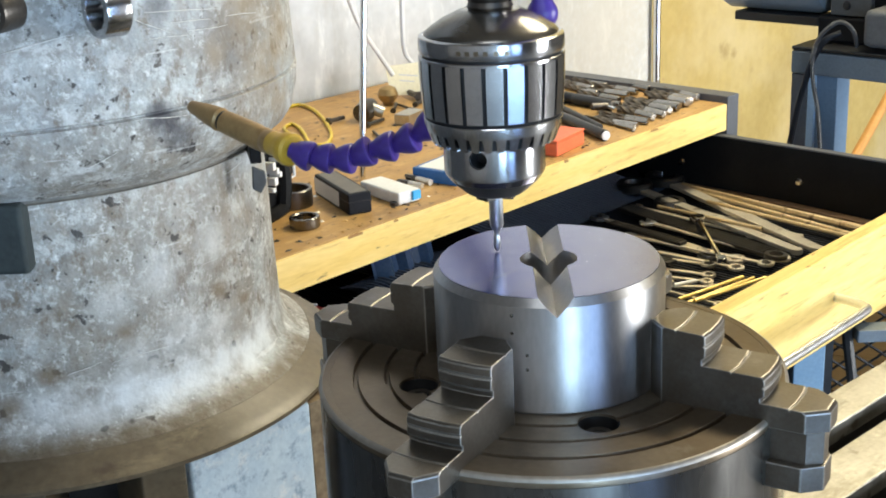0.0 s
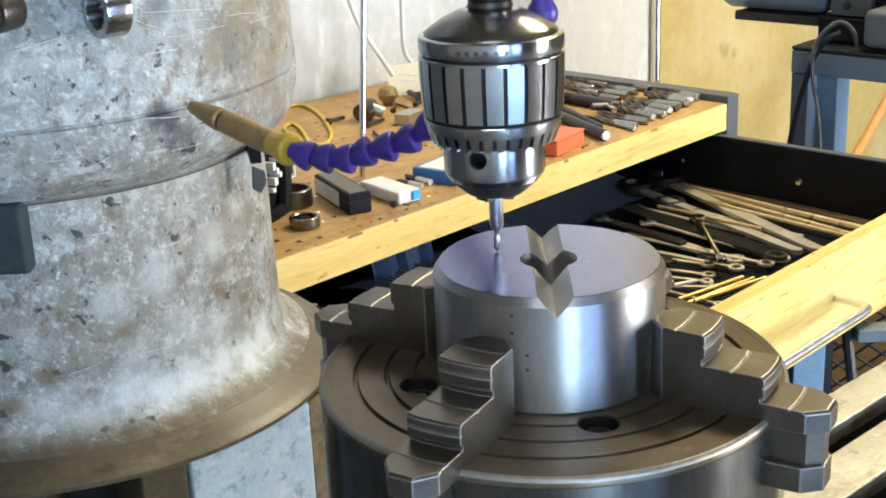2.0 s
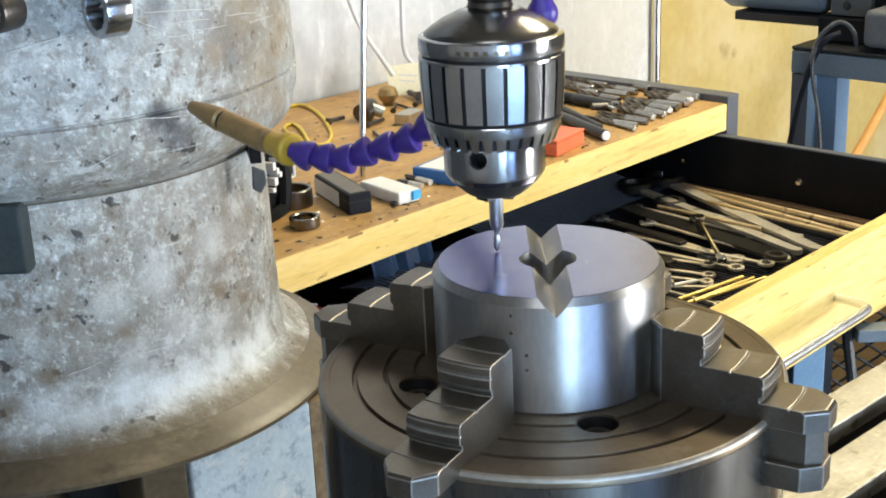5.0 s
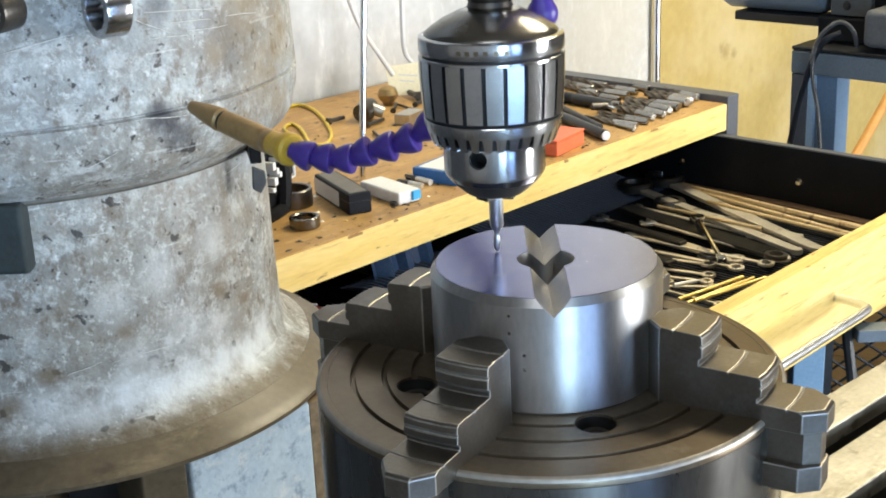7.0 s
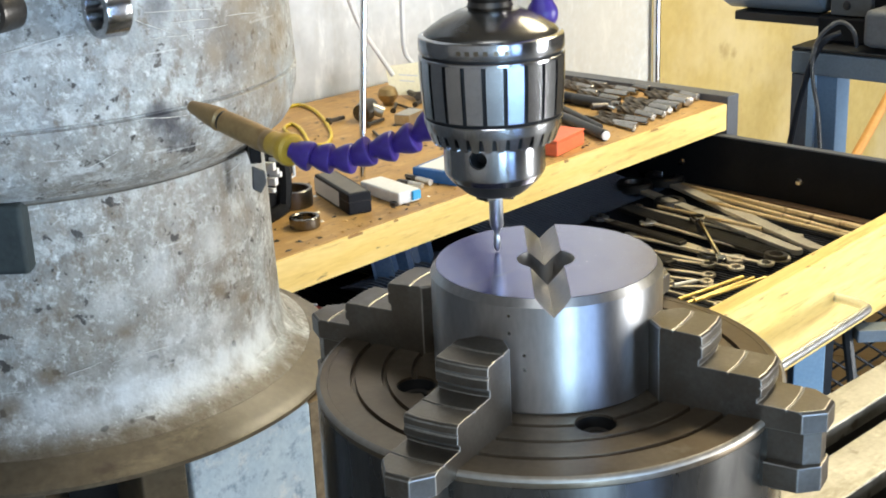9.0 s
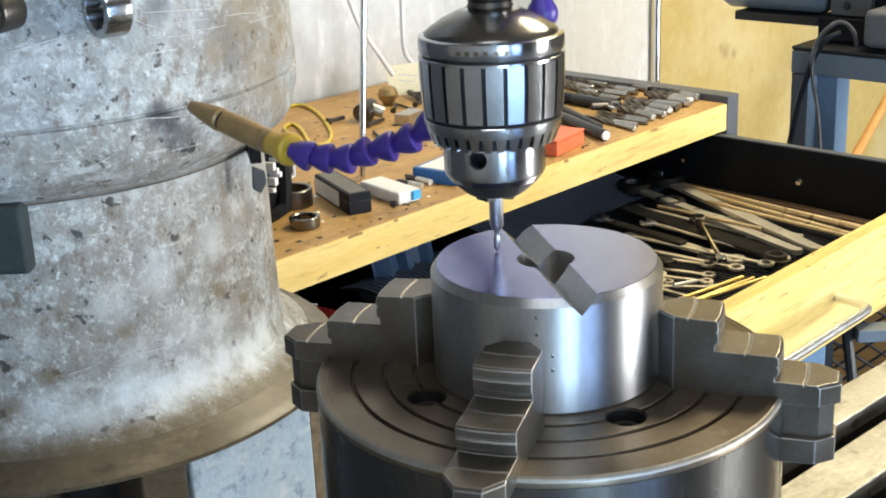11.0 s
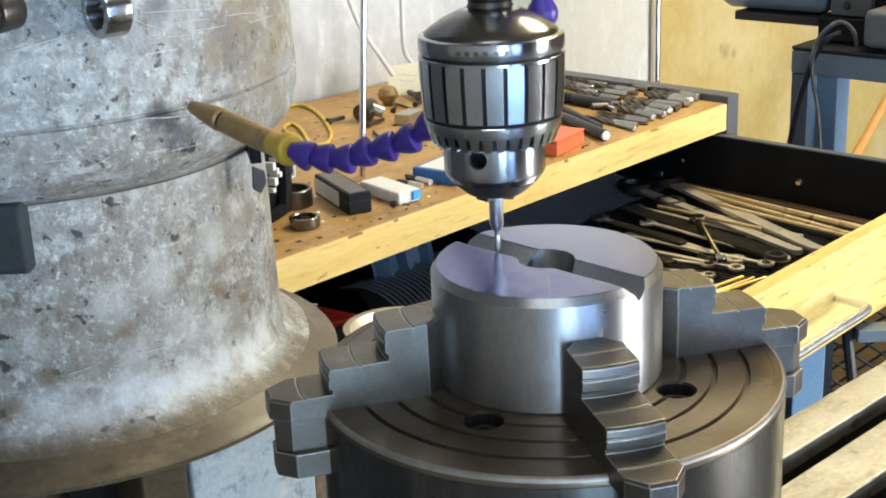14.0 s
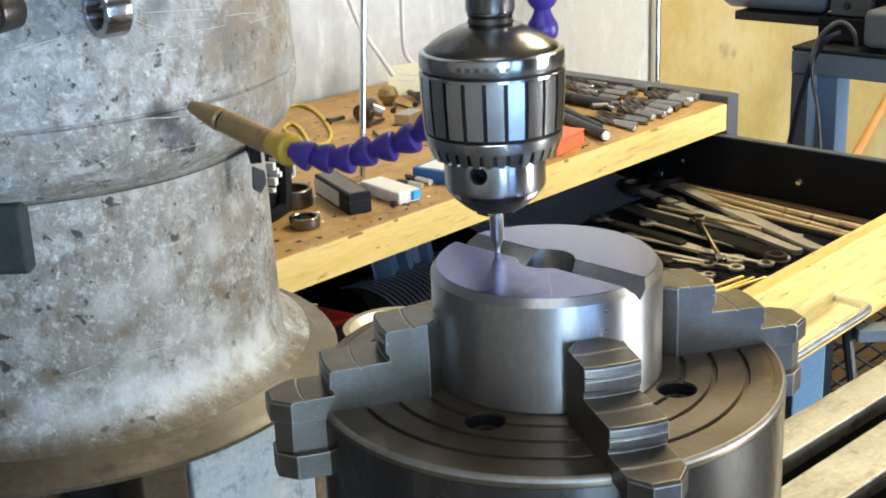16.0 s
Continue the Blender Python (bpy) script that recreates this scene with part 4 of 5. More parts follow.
def bench_things():
    # black case with a grey label
    t = thing("black_case", at_bench(-0.757, 0.108, BZ, 0, 0, -20), "slim black plastic case with a grey label", "case")
    part("body", box(-0.016, 0.016, -0.062, 0.055, 0, 0.028), RUBBER, t, bevel=0.002)
    part("label", box(-0.0165, -0.016, -0.030, 0.055, 0.004, 0.024), GREY_CABLE, t, smooth=0)
    part("lid_seam", box(-0.0163, 0.0163, -0.0623, 0.0553, 0.0165, 0.0172), BLACK_STEEL, t, smooth=0)
    part("top_label", box(-0.012, 0.012, -0.058, 0.050, 0.028, 0.0285), GREY_DUST, t, smooth=0)
    t = thing("white_case", at_bench(-0.700, 0.092, BZ, 0, 0, -8), "clear white plastic case with a blue end", "case")
    part("body", box(-0.018, 0.018, -0.062, 0.025, 0, 0.017), WHITE, t, bevel=0.003)
    part("end_cap", box(0.003, 0.016, -0.066, -0.0622, 0.004, 0.016), CYAN, t, "bright blue end", bevel=0.001)
    for u, v, L, r, rz in ((-0.650, 0.090, 0.048, 0.0035, 2), (-0.632, 0.092, 0.055, 0.0045, -4), (-0.662, 0.080, 0.040, 0.003, 4)):
        t = thing("drill_bit", at_bench(u, v, BZ + r, 0, 0, rz), "small dark twist drill lying on the bench", "drill bit", "drill bits by the cases")
        part("shank", tube([(0, -L / 2, 0), (0, 0, 0)], r, 10), TOOL_STEEL, t)
        part("twist", tube([(0, 0, 0), (0, L / 2 - 0.006, 0), (0, L / 2, 0)], [r * 0.95, r * 0.95, 0.0005], 6), DARK_TOOL, t)
    # blue box and orange box
    t = thing("blue_box", at_bench(-0.563, 0.078, BZ, 0, 0, 8), "flat blue cardboard box with a white top", "box")
    part("tray", box(-0.060, 0.060, -0.036, 0.036, 0, 0.018), BLUE_BOX, t, bevel=0.001)
    part("top_label", box(-0.054, 0.054, -0.030, 0.030, 0.018, 0.0186), WHITE, t, "white paper top", smooth=0)
    t = thing("orange_box", at_bench(-0.388, 0.062, BZ, 0, 0, 10), "small orange-red plastic box", "box")
    part("body", box(-0.042, 0.042, -0.040, 0.040, 0, 0.020), ORANGE, t, bevel=0.002)
    part("lid", box(-0.0425, 0.0425, -0.0405, 0.0405, 0.0205, 0.0235), ORANGE, t, bevel=0.001)
    # dark handles
    def bar(name, p, q, r, mat, label, cap=None, cat="tool"):
        p, q = MB @ Vector(p), MB @ Vector(q)
        t = thing(name, along(p, q), label, cat)
        L = (q - p).length
        part("shaft", lathe([(0, 0), (0.9 * r, 0), (r, 0.1 * r), (r, L * 0.35), (0.93 * r, L * 0.36), (0.93 * r, L * 0.40), (r, L * 0.41), (r, L - 0.2 * r), (0.85 * r, L), (0, L)], 20), mat, t)
        if cap:
            part("end_face", lathe([(0, L + 0.0022), (0.70 * r, L + 0.0018), (0.86 * r, L + 0.0004), (0, L + 0.0004)], 20), cap, t, "bright end")
        return t
    bar("punch", (-0.2230, 0.2057, BZ + 0.0088), (-0.3114, 0.0119, BZ + 0.0088), 0.0086, BLACK_STEEL, "black steel drift with a bright end", WHITE)
    bar("boring_bar", (-0.1354, 0.2585, BZ + 0.0098), (-0.1488, 0.1191, BZ + 0.0098), 0.0096, BLACK_STEEL, "heavy blackened boring bar", DARK_STEEL)
    bar("punch", (-0.1650, 0.2409, BZ + 0.0058), (-0.2635, 0.0583, BZ + 0.0058), 0.0056, BLACK_STEEL, "thin black steel bar lying on the bench")
    t = thing("chuck_key", at_bench(-0.1555, 0.1244, BZ + 0.010, 0, 0, 62), "small bright steel chuck key", "chuck key")
    part("handle", tube([(-0.030, 0, 0), (0.030, 0, 0)], 0.0035, 10), CHROME, t)
    part("stem", tube([(0, 0, 0), (0, 0.028, 0.002)], 0.0055, 10), DARK_TOOL, t)
    # end mills in rows
    rnd = random.Random(4)
    rows = [(-0.012, 0.045, 0.0085), (-0.040, 0.040, 0.0095), (-0.058, 0.034, 0.0105), (-0.092, 0.030, 0.0090), (-0.118, 0.028, 0.0095), (-0.145, 0.022, 0.0070), (-0.168, 0.026, 0.0085), (-0.195, 0.018, 0.0060), (-0.215, 0.022, 0.0055), (-0.238, 0.012, 0.0050),
            (-0.028, 0.052, 0.0070), (-0.076, 0.036, 0.0080), (-0.131, 0.030, 0.0060), (-0.182, 0.026, 0.0055), (-0.226, 0.020, 0.0045), (-0.075, 0.205, 0.0080), (-0.108, 0.190, 0.0070), (0.0, 0.15, 0.0080), (-0.03, 0.155, 0.0085), (-0.062, 0.150, 0.0095), (-0.095, 0.145, 0.0080), (-0.120, 0.125, 0.0070), (-0.015, 0.23, 0.0075), (-0.05, 0.235, 0.0080)]
    for k, (u, v, r) in enumerate(rows):
        L = 0.085 + 0.02 * rnd.random()
        rz = rnd.uniform(-14, 10) - 4
        r *= 0.74
        t = thing("end_mill", at_bench(u, v, BZ + r, 0, 0, rz), "steel end mill with a bright shank and dark flutes", "end mill", "end mills on the bench")
        part("shank", lathe([(0, 0), (0.85 * r, 0), (r, 0.15 * r), (r, 0.44 * L), (0.9 * r, 0.45 * L), (0, 0.45 * L)], 20), END_STEEL, t, m=pose(0, 0, 0, -90, 0, 0))
        bm = bmesh.new()
        rings = []
        n, S = 10, 24
        for i in range(n + 1):
            y = 0.45 * L + 0.55 * L * i / n
            rings.append([bm.verts.new((r * (0.72 + 0.26 * math.cos(4 * (2 * math.pi * j / S + i * 0.35))) * math.cos(2 * math.pi * j / S), y, r * (0.72 + 0.26 * math.cos(4 * (2 * math.pi * j / S + i * 0.35))) * math.sin(2 * math.pi * j / S))) for j in range(S)])
        for p, q in zip(rings, rings[1:]):
            for j in range(S):
                bm.faces.new((p[j], p[(j + 1) % S], q[(j + 1) % S], q[j]))
        bm.faces.new(rings[-1])
        bm.faces.new(rings[0])
        part("cutting_end", bm, FLUTE, t, "dark spiral flutes", smooth=50)
    # reel and rings at the near end
    t = thing("wire_reel", at_bench(-0.850, 0.130, BZ, 0, 0, 20), "black upright housing with bright metal fittings", "housing")
    part("shell", tube(smooth_path([(-0.055, 0, 0.004), (0.010, 0, 0.004), (0.022, 0, 0.02), (0.026, 0, 0.05), (0.020, 0, 0.085), (0.0, 0, 0.102), (-0.055, 0, 0.106)], 5), 0.010, 8), BLACK_PAINT, t)
    part("back_plate", box(-0.055, 0.015, 0.006, 0.012, 0.0, 0.10), BLACK_PAINT, t, bevel=0.002)
    # Fittings coloured white to put the metal's bright reflections into the colour.
    for x, z, w, h in ((-0.012, 0.070, 0.007, 0.010), (-0.004, 0.062, 0.006, 0.008), (-0.010, 0.050, 0.008, 0.010), (0.002, 0.056, 0.006, 0.007), (-0.016, 0.040, 0.006, 0.006), (0.004, 0.074, 0.004, 0.005)):
        part("fitting", box(x - w / 2, x + w / 2, -0.011, 0.006, z - h / 2, z + h / 2), WHITE, t, bevel=0.001)
    part("clip", tube([(0.040, 0, 0.040), (0.052, 0, 0.040), (0.052, 0, 0.072), (0.040, 0, 0.072)], 0.0022, 8), WHITE, t, "white wire clip")
    part("clip_stub", box(0.024, 0.042, -0.004, 0.004, 0.046, 0.066), BLACK_STEEL, t)
    for u, v, R, h, lab in ((-0.856, 0.068, 0.019, 0.014, "bright steel ring lying on the bench"), (-0.805, 0.150, 0.026, 0.024, "brown bearing ring on the bench")):
        t = thing("steel_ring", at_bench(u, v, BZ), lab, "steel ring")
        part("ring", lathe([(R, 0.001), (R, h - 0.001), (R - 0.001, h), (R - 0.004, h), (R - 0.005, h - 0.001), (R - 0.005, 0), (R - 0.001, 0), (R, 0.001)], 48), SATIN if h < 0.02 else DARK_STEEL, t)
    # yellow cord
    t = thing("yellow_cord", MB, "thin yellow cord looped on the bench", "cord")
    z = BZ + 0.0032
    part("cord", tube(smooth_path([(-0.440, 0.600, z), (-0.4111, 0.5959, z), (-0.4197, 0.5533, z), (-0.4527, 0.49, z), (-0.4995, 0.4196, z), (-0.5358, 0.3752, z), (-0.5692, 0.3497, z), (-0.585, 0.362, z), (-0.5734, 0.387, z), (-0.5429, 0.4316, z), (-0.5202, 0.4717, z), (-0.514, 0.4973, z), (-0.5409, 0.4825, z), (-0.5587, 0.4488, z), (-0.566, 0.420, z)], 6), 0.0030, 8), YELLOW, t)
    # clutter at the back
    t = thing("pipe_fitting", at_bench(-0.415, 0.420, BZ, 0, 0, 20), "worn dark pipe fitting lying on the bench", "pipe fitting")
    part("body", tube([(-0.022, 0, 0.016), (0.0, 0, 0.018), (0.022, 0.004, 0.020)], [0.015, 0.017, 0.013], 14), DARK_TOOL, t)
    part("nipple", tube([(0.0, -0.004, 0.022), (0.008, -0.026, 0.012)], 0.010, 12), TOOL_STEEL, t)
    t = thing("brass_knob", at_bench(-0.318, 0.470, BZ), "small round dark brass knob", "knob")
    part("ball", lathe([(0, 0), (0.009, 0), (0.010, 0.006), (0.016, 0.012), (0.018, 0.020), (0.014, 0.030), (0.006, 0.034), (0, 0.035)], 24), BRASS, t)
    t = thing("steel_block", at_bench(-0.388, 0.350, BZ, 0, 0, 15), "small grey steel block on the bench", "steel block")
    part("block", box(-0.024, 0.024, -0.014, 0.014, 0, 0.018), TOOL_STEEL, t, bevel=0.001)
    for u, v, L, r, rz in ((-0.355, 0.42, 0.05, 0.005, 40), (-0.33, 0.40, 0.06, 0.004, 75), (-0.45, 0.38, 0.04, 0.005, 10), (-0.50, 0.30, 0.05, 0.004, 60), (-0.30, 0.42, 0.05, 0.005, 20), (-0.47, 0.45, 0.03, 0.006, 0), (-0.265, 0.45, 0.035, 0.009, 70)):
        t = thing("loose_bolt", at_bench(u, v, BZ + r, 0, 0, rz), "small dark bolt lying on the bench", "bolt", "loose bolts on the bench")
        part("shank", tube([(0, 0, 0), (L, 0, 0)], 0.6 * r, 8), DARK_TOOL, t)
        part("head", tube([(-0.006, 0, 0), (0, 0, 0)], r, 6), DARK_TOOL, t)
    t = thing("nut", at_bench(-0.728, 0.04, BZ), "small dark nut on the bench", "nut")
    part("ring", lathe([(0.0025, 0), (0.006, 0), (0.006, 0.005), (0.0025, 0.005), (0.0025, 0)], 6), DARK_TOOL, t)
    # card with two cords, upright rod
    t = thing("hanging_tag", at_bench(-0.255, 0.480, BZ + 0.002, -14, 7, -42), "cream card hanging on two grey cords", "tag")
    part("card", prism([(-0.034, 0.0), (0.030, 0.006), (0.036, 0.066), (-0.046, 0.050)], -0.0008, 0.0008), PAPER, t, m=pose(0, 0, 0, 90, 0, 0))
    part("mark", box(-0.022, 0.012, -0.0012, -0.0009, 0.036, 0.038), GREY_CABLE, t, smooth=0)
    part("mark", box(-0.020, 0.006, -0.0012, -0.0009, 0.026, 0.028), GREY_CABLE, t, smooth=0)
    for pts in ([(-0.390, 0.5, -0.010), (-0.372, 0.5, -0.050), (-0.345, 0.5, -0.110), (-0.300, 0.5, -0.172), (-0.284, 0.490, -0.204)], [(-0.242, 0.5, 0.02), (-0.243, 0.5, -0.07), (-0.245, 0.5, -0.140), (-0.240, 0.5, -0.175), (-0.232, 0.487, -0.196)]):
        t = thing("cord", MB, "light grey cord hanging down to the card", "cord", "grey cords")
        top = (pts[0][0] - 0.02, 0.5, 0.4)
        part("cable", tube(smooth_path([top] + pts, 6), 0.0042, 8), GREY_CABLE, t)
    t = thing("upright_rod", at_bench(-0.670, 0.162, BZ), "thin bright steel rod standing on the bench", "rod")
    part("rod", tube([(0, 0, 0), (0.062, 0, 0.65)], 0.0047, 12), CHROME, t)
    t = thing("conduit", at_bench(0.694, 0.612, 0), "thin grey conduit on the concrete wall", "conduit", kind="structure")
    part("pipe", tube([(0, 0, FLOOR_Z), (0, 0, 1.9)], 0.0085, 12), CHROME, t)


GREY_DUST = material("dusty_grey", (0.12, 0.11, 0.10), (0.17, 0.16, 0.14), 0.6, 0.0, 40, 200, 0.05)
FLUTE = material("flute_steel", (0.10, 0.085, 0.07), (0.20, 0.17, 0.13), 0.4, 0.9, 50, 300, 0.05)
bench_things()


# ---------------------------------------------------------------- tools in the drawer
DZ = -0.4045


def wrench(L, w):
    """A combination wrench along y: ring at the far end, open jaw at the near one."""
    bms = []
    h = 0.30 * w
    bm = prism([(-0.30 * w, 0.9 * w), (0.30 * w, 0.9 * w), (0.34 * w, 0.5 * L), (0.30 * w, L - 0.9 * w), (-0.30 * w, L - 0.9 * w), (-0.34 * w, 0.5 * L)], 0.15 * h, 0.85 * h)
    ring = lathe([(0.52 * w, 0.0), (0.86 * w, 0.0), (0.92 * w, 0.2 * h), (0.92 * w, 0.9 * h), (0.86 * w, 1.1 * h), (0.52 * w, 1.1 * h), (0.52 * w, 0.0)], 18)
    jaw = prism([(-0.28 * w, 1.1 * w), (-0.80 * w, 0.55 * w), (-0.86 * w, -0.1 * w), (-0.55 * w, -0.55 * w), (-0.36 * w, -0.45 * w), (-0.40 * w, 0.20 * w), (0.0, 0.42 * w), (0.40 * w, 0.20 * w), (0.36 * w, -0.45 * w), (0.55 * w, -0.55 * w), (0.86 * w, -0.1 * w), (0.80 * w, 0.55 * w), (0.28 * w, 1.1 * w)], 0, h)
    return bm, ring, jaw


def drawer_things():
    rnd = random.Random(11)
    def lay(u0, v0, u1, v1, z):
        return at_bench(u0, v0, DZ + z, 0, 0, math.degrees(math.atan2(u0 - u1, v1 - v0))), math.hypot(u1 - u0, v1 - v0)

    # combination wrenches fanned out towards the drawer front: open end, ring end, width, height above the liner
    specs = [(-0.246, 0.075, -0.291, -0.205, 0.017, 0.006), (-0.277, -0.010, -0.297, -0.182, 0.012, 0.005), (-0.301, -0.020, -0.288, -0.252, 0.013, 0.010), (-0.330, -0.060, -0.318, -0.222, 0.013, 0.006),
             (-0.365, -0.070, -0.336, -0.188, 0.012, 0.009), (-0.395, -0.080, -0.362, -0.205, 0.011, 0.005), (-0.425, -0.120, -0.394, -0.222, 0.010, 0.009), (-0.465, -0.140, -0.398, -0.238, 0.010, 0.006),
             (-0.235, -0.010, -0.262, -0.260, 0.015, 0.012), (-0.165, 0.060, -0.186, -0.170, 0.012, 0.008), (-0.420, -0.020, -0.400, -0.150, 0.010, 0.006), (-0.455, -0.040, -0.440, -0.180, 0.010, 0.006)]
    for u0, v0, u1, v1, w, z in specs:
        m, L = lay(u0, v0, u1, v1, z)
        t = thing("wrench", m, "steel combination wrench lying in the drawer", "wrench", "wrenches in the drawer")
        shaft, ring, jaw = wrench(L, w)
        part("shaft", shaft, DRAWER_STEEL, t, bevel=0.0008)
        part("ring_end", ring, DRAWER_STEEL, t, m=pose(0, L - 0.15 * w, 0))
        part("open_end", jaw, BRIGHT, t, "bright ground jaw", bevel=0.0006)
    # heavy wrenches: worn flat shanks with blackened ends
    for (u0, v0, u1, v1, w, z), label in (((-0.036, 0.092, -0.206, -0.285, 0.034, 0.012), "large ring wrench with worn shank"), ((-0.096, 0.112, -0.224, -0.262, 0.030, 0.010), "long flat wrench with worn pale shank"), ((-0.128, 0.020, -0.150, -0.225, 0.026, 0.003), "heavy ring wrench with a black ring")):
        m, L = lay(u0, v0, u1, v1, z)
        t = thing("ring_wrench", m, label + " lying in the drawer", "wrench", "heavy wrenches in the drawer")
        part("shaft", prism([(-0.30 * w, 0.75 * w), (0.30 * w, 0.75 * w), (0.30 * w, 0.45 * L), (0.38 * w, 0.46 * L), (0.27 * w, L), (-0.27 * w, L), (-0.38 * w, 0.46 * L), (-0.30 * w, 0.45 * L)], 0.002, 0.0085), PALE_STEEL, t, "worn pale steel shank", bevel=0.0012)
        part("ring_end", lathe([(0.56 * w, 0), (0.92 * w, 0), (1.0 * w, 0.003), (1.0 * w, 0.013), (0.92 * w, 0.016), (0.60 * w, 0.016), (0.56 * w, 0.014), (0.56 * w, 0)], 36), DARK_TOOL, t, "blackened ring")
        part("shank_tip", lathe([(0, 0.001), (0.26 * w, 0.001), (0.29 * w, 0.004), (0.26 * w, 0.009), (0, 0.009)], 24), PALE_STEEL, t, m=pose(0, L, 0))
    for u0, v0, u1, v1, w in ((-0.198, 0.060, -0.256, -0.249, 0.015), (-0.276, 0.030, -0.291, -0.115, 0.008), (-0.345, 0.020, -0.372, -0.150, 0.009)):
        m, L = lay(u0, v0, u1, v1, 0.013)
        t = thing("rasp", m, "dark toothed rasp lying in the drawer", "rasp", "rasps in the drawer")
        part("blade", box(-w, w, 0.0, L, 0, 0.005), RASP, t, bevel=0.0008)
        bm = bmesh.new()
        y = 0.006
        while y < L - 0.006:
            box(-0.92 * w, 0.92 * w, y, y + 0.0022, 0.005, 0.0068, bm)
            y += 0.0060
        part("teeth", bm, RASP, t)
    for u0, v0, u1, v1, r, z, mat in ((-0.492, -0.240, -0.370, -0.262, 0.0028, 0.016, YELLOW_ROD), (-0.500, -0.256, -0.366, -0.276, 0.0030, 0.016, YELLOW_ROD), (-0.488, -0.262, -0.358, -0.290, 0.0026, 0.018, YELLOW_ROD), (-0.462, -0.212, -0.429, -0.226, 0.0030, 0.020, WHITE),
                                      (-0.054, 0.040, -0.124, -0.345, 0.0050, 0.010, OLD_ROD), (-0.046, 0.050, -0.092, -0.345, 0.0055, 0.012, OLD_ROD), (-0.036, 0.080, -0.076, -0.350, 0.0042, 0.010, OLD_ROD), (-0.110, -0.040, -0.146, -0.350, 0.0034, 0.018, OLD_ROD), (-0.176, 0.010, -0.180, -0.180, 0.0030, 0.018, OLD_ROD)):
        m, L = lay(u0, v0, u1, v1, z + r)
        label = "short white rod in the drawer" if mat is WHITE else "slender yellow brazing rod in the drawer" if mat is YELLOW_ROD else "tarnished brown brass rod in the drawer"
        t = thing("brazing_rod", m, label, "rod", "rods in the drawer")
        part("rod", tube([(0, 0, 0), (0, L, 0)], r, 8), mat, t)
    m, L = lay(-0.011, 0.075, -0.046, -0.300, 0.004)
    t = thing("steel_bar", m, "rusty brown flat bar against the drawer side", "bar")
    part("bar", box(-0.010, 0.010, 0, L, 0, 0.012), RUST_BAR, t, bevel=0.001)
    t = thing("ratchet_handle", at_bench(-0.213, -0.089, DZ + 0.026, 0, 0, 133), "small bright wrench lying across the others", "wrench")
    part("shaft", tube([(0, 0, 0), (0.0, 0.175, 0.0)], [0.0042, 0.0036], 10), CHROME, t)
    part("head", lathe([(0.004, 0), (0.011, 0), (0.012, 0.004), (0.011, 0.009), (0.004, 0.009), (0.004, 0)], 20), CHROME, t, m=pose(0, -0.008, -0.004))
    part("tip", box(-0.007, 0.007, 0.17, 0.186, -0.004, 0.004), CHROME, t, bevel=0.001)
    # loose spanner ends, rings and a clamp near the drawer front
    for u, v, R in ((-0.335, -0.186, 0.016), (-0.276, -0.258, 0.016)):
        t = thing("steel_ring", at_bench(u, v, DZ + 0.016 + 0.006 * rnd.random(), rnd.uniform(-16, 16), rnd.uniform(-16, 16), 0), "small worn steel ring among the wrenches", "steel ring", "loose rings in the drawer")
        part("ring", lathe([(R * 0.66, 0), (R, 0), (R * 1.05, 0.003), (R, 0.006), (R * 0.66, 0.006), (R * 0.66, 0)], 20), DARK_STEEL, t)
    for k in range(4):
        u, v = rnd.uniform(-0.50, -0.34), rnd.uniform(-0.20, -0.04)
        w = rnd.uniform(0.008, 0.012)
        L = rnd.uniform(0.10, 0.16)
        t = thing("wrench", at_bench(u, v, DZ + 0.012 + 0.008 * rnd.random(), 0, 0, rnd.uniform(150, 185)), "small steel wrench lying across others", "wrench", "wrenches in the drawer")
        s, r, j = wrench(L, w)
        part("shaft", s, DRAWER_STEEL, t)
        part("ring_end", r, DRAWER_STEEL, t, m=pose(0, L - 0.15 * w, 0))
        part("open_end", j, DRAWER_STEEL, t)
    # ribbed liner
    bm = bmesh.new()
    x = -1.28
    while x < -0.03:
        box(x, x + 0.004, -0.38, 0.30, DZ - 0.0005, DZ + 0.0015, bm)
        x += 0.0085
    t = thing("drawer_liner", MB, "black ribbed rubber drawer liner", "drawer liner", kind="stuff")
    part("ribs", bm, RUBBER, t, smooth=0)
    # curled ribbed mat
    for u0, u1, v0, z0, R in ((-0.78, -0.56, 0.092, -0.375, 0.030), (-0.46, -0.040, 0.135, -0.365, 0.016)):
        t = thing("rubber_mat", MB, "curled black rubber mat with slanted ribs", "rubber mat")
        sheet, ribs = bmesh.new(), bmesh.new()
        n = 10
        prof = [(v0 - 0.03 - R + 0.02 * k / n * 0 + R * (1 - math.cos(math.pi * 0.62 * k / n)) * 1.6, DZ + 0.002 + R * math.sin(math.pi * 0.62 * k / n) * 1.5) for k in range(n + 1)]
        if R < 0.02:
            prof = [(v0 - 0.045 + 0.07 * k / n, DZ + 0.002 + 0.030 * (k / n) ** 1.3) for k in range(n + 1)]

        def at(s, u, lift):
            i = min(int(s * n), n - 1)
            f = s * n - i
            v = prof[i][0] * (1 - f) + prof[i + 1][0] * f
            z = prof[i][1] * (1 - f) + prof[i + 1][1] * f
            return (u, v - lift * 0.7, z + lift)
        grid = [[sheet.verts.new(at(k / n, u, 0)) for u in (u0, u1)] for k in range(n + 1)]
        for p, q in zip(grid, grid[1:]):
            sheet.faces.new((p[0], p[1], q[1], q[0]))
        bmesh.ops.solidify(sheet, geom=sheet.faces[:], thickness=0.002)
        u = u0 + 0.05
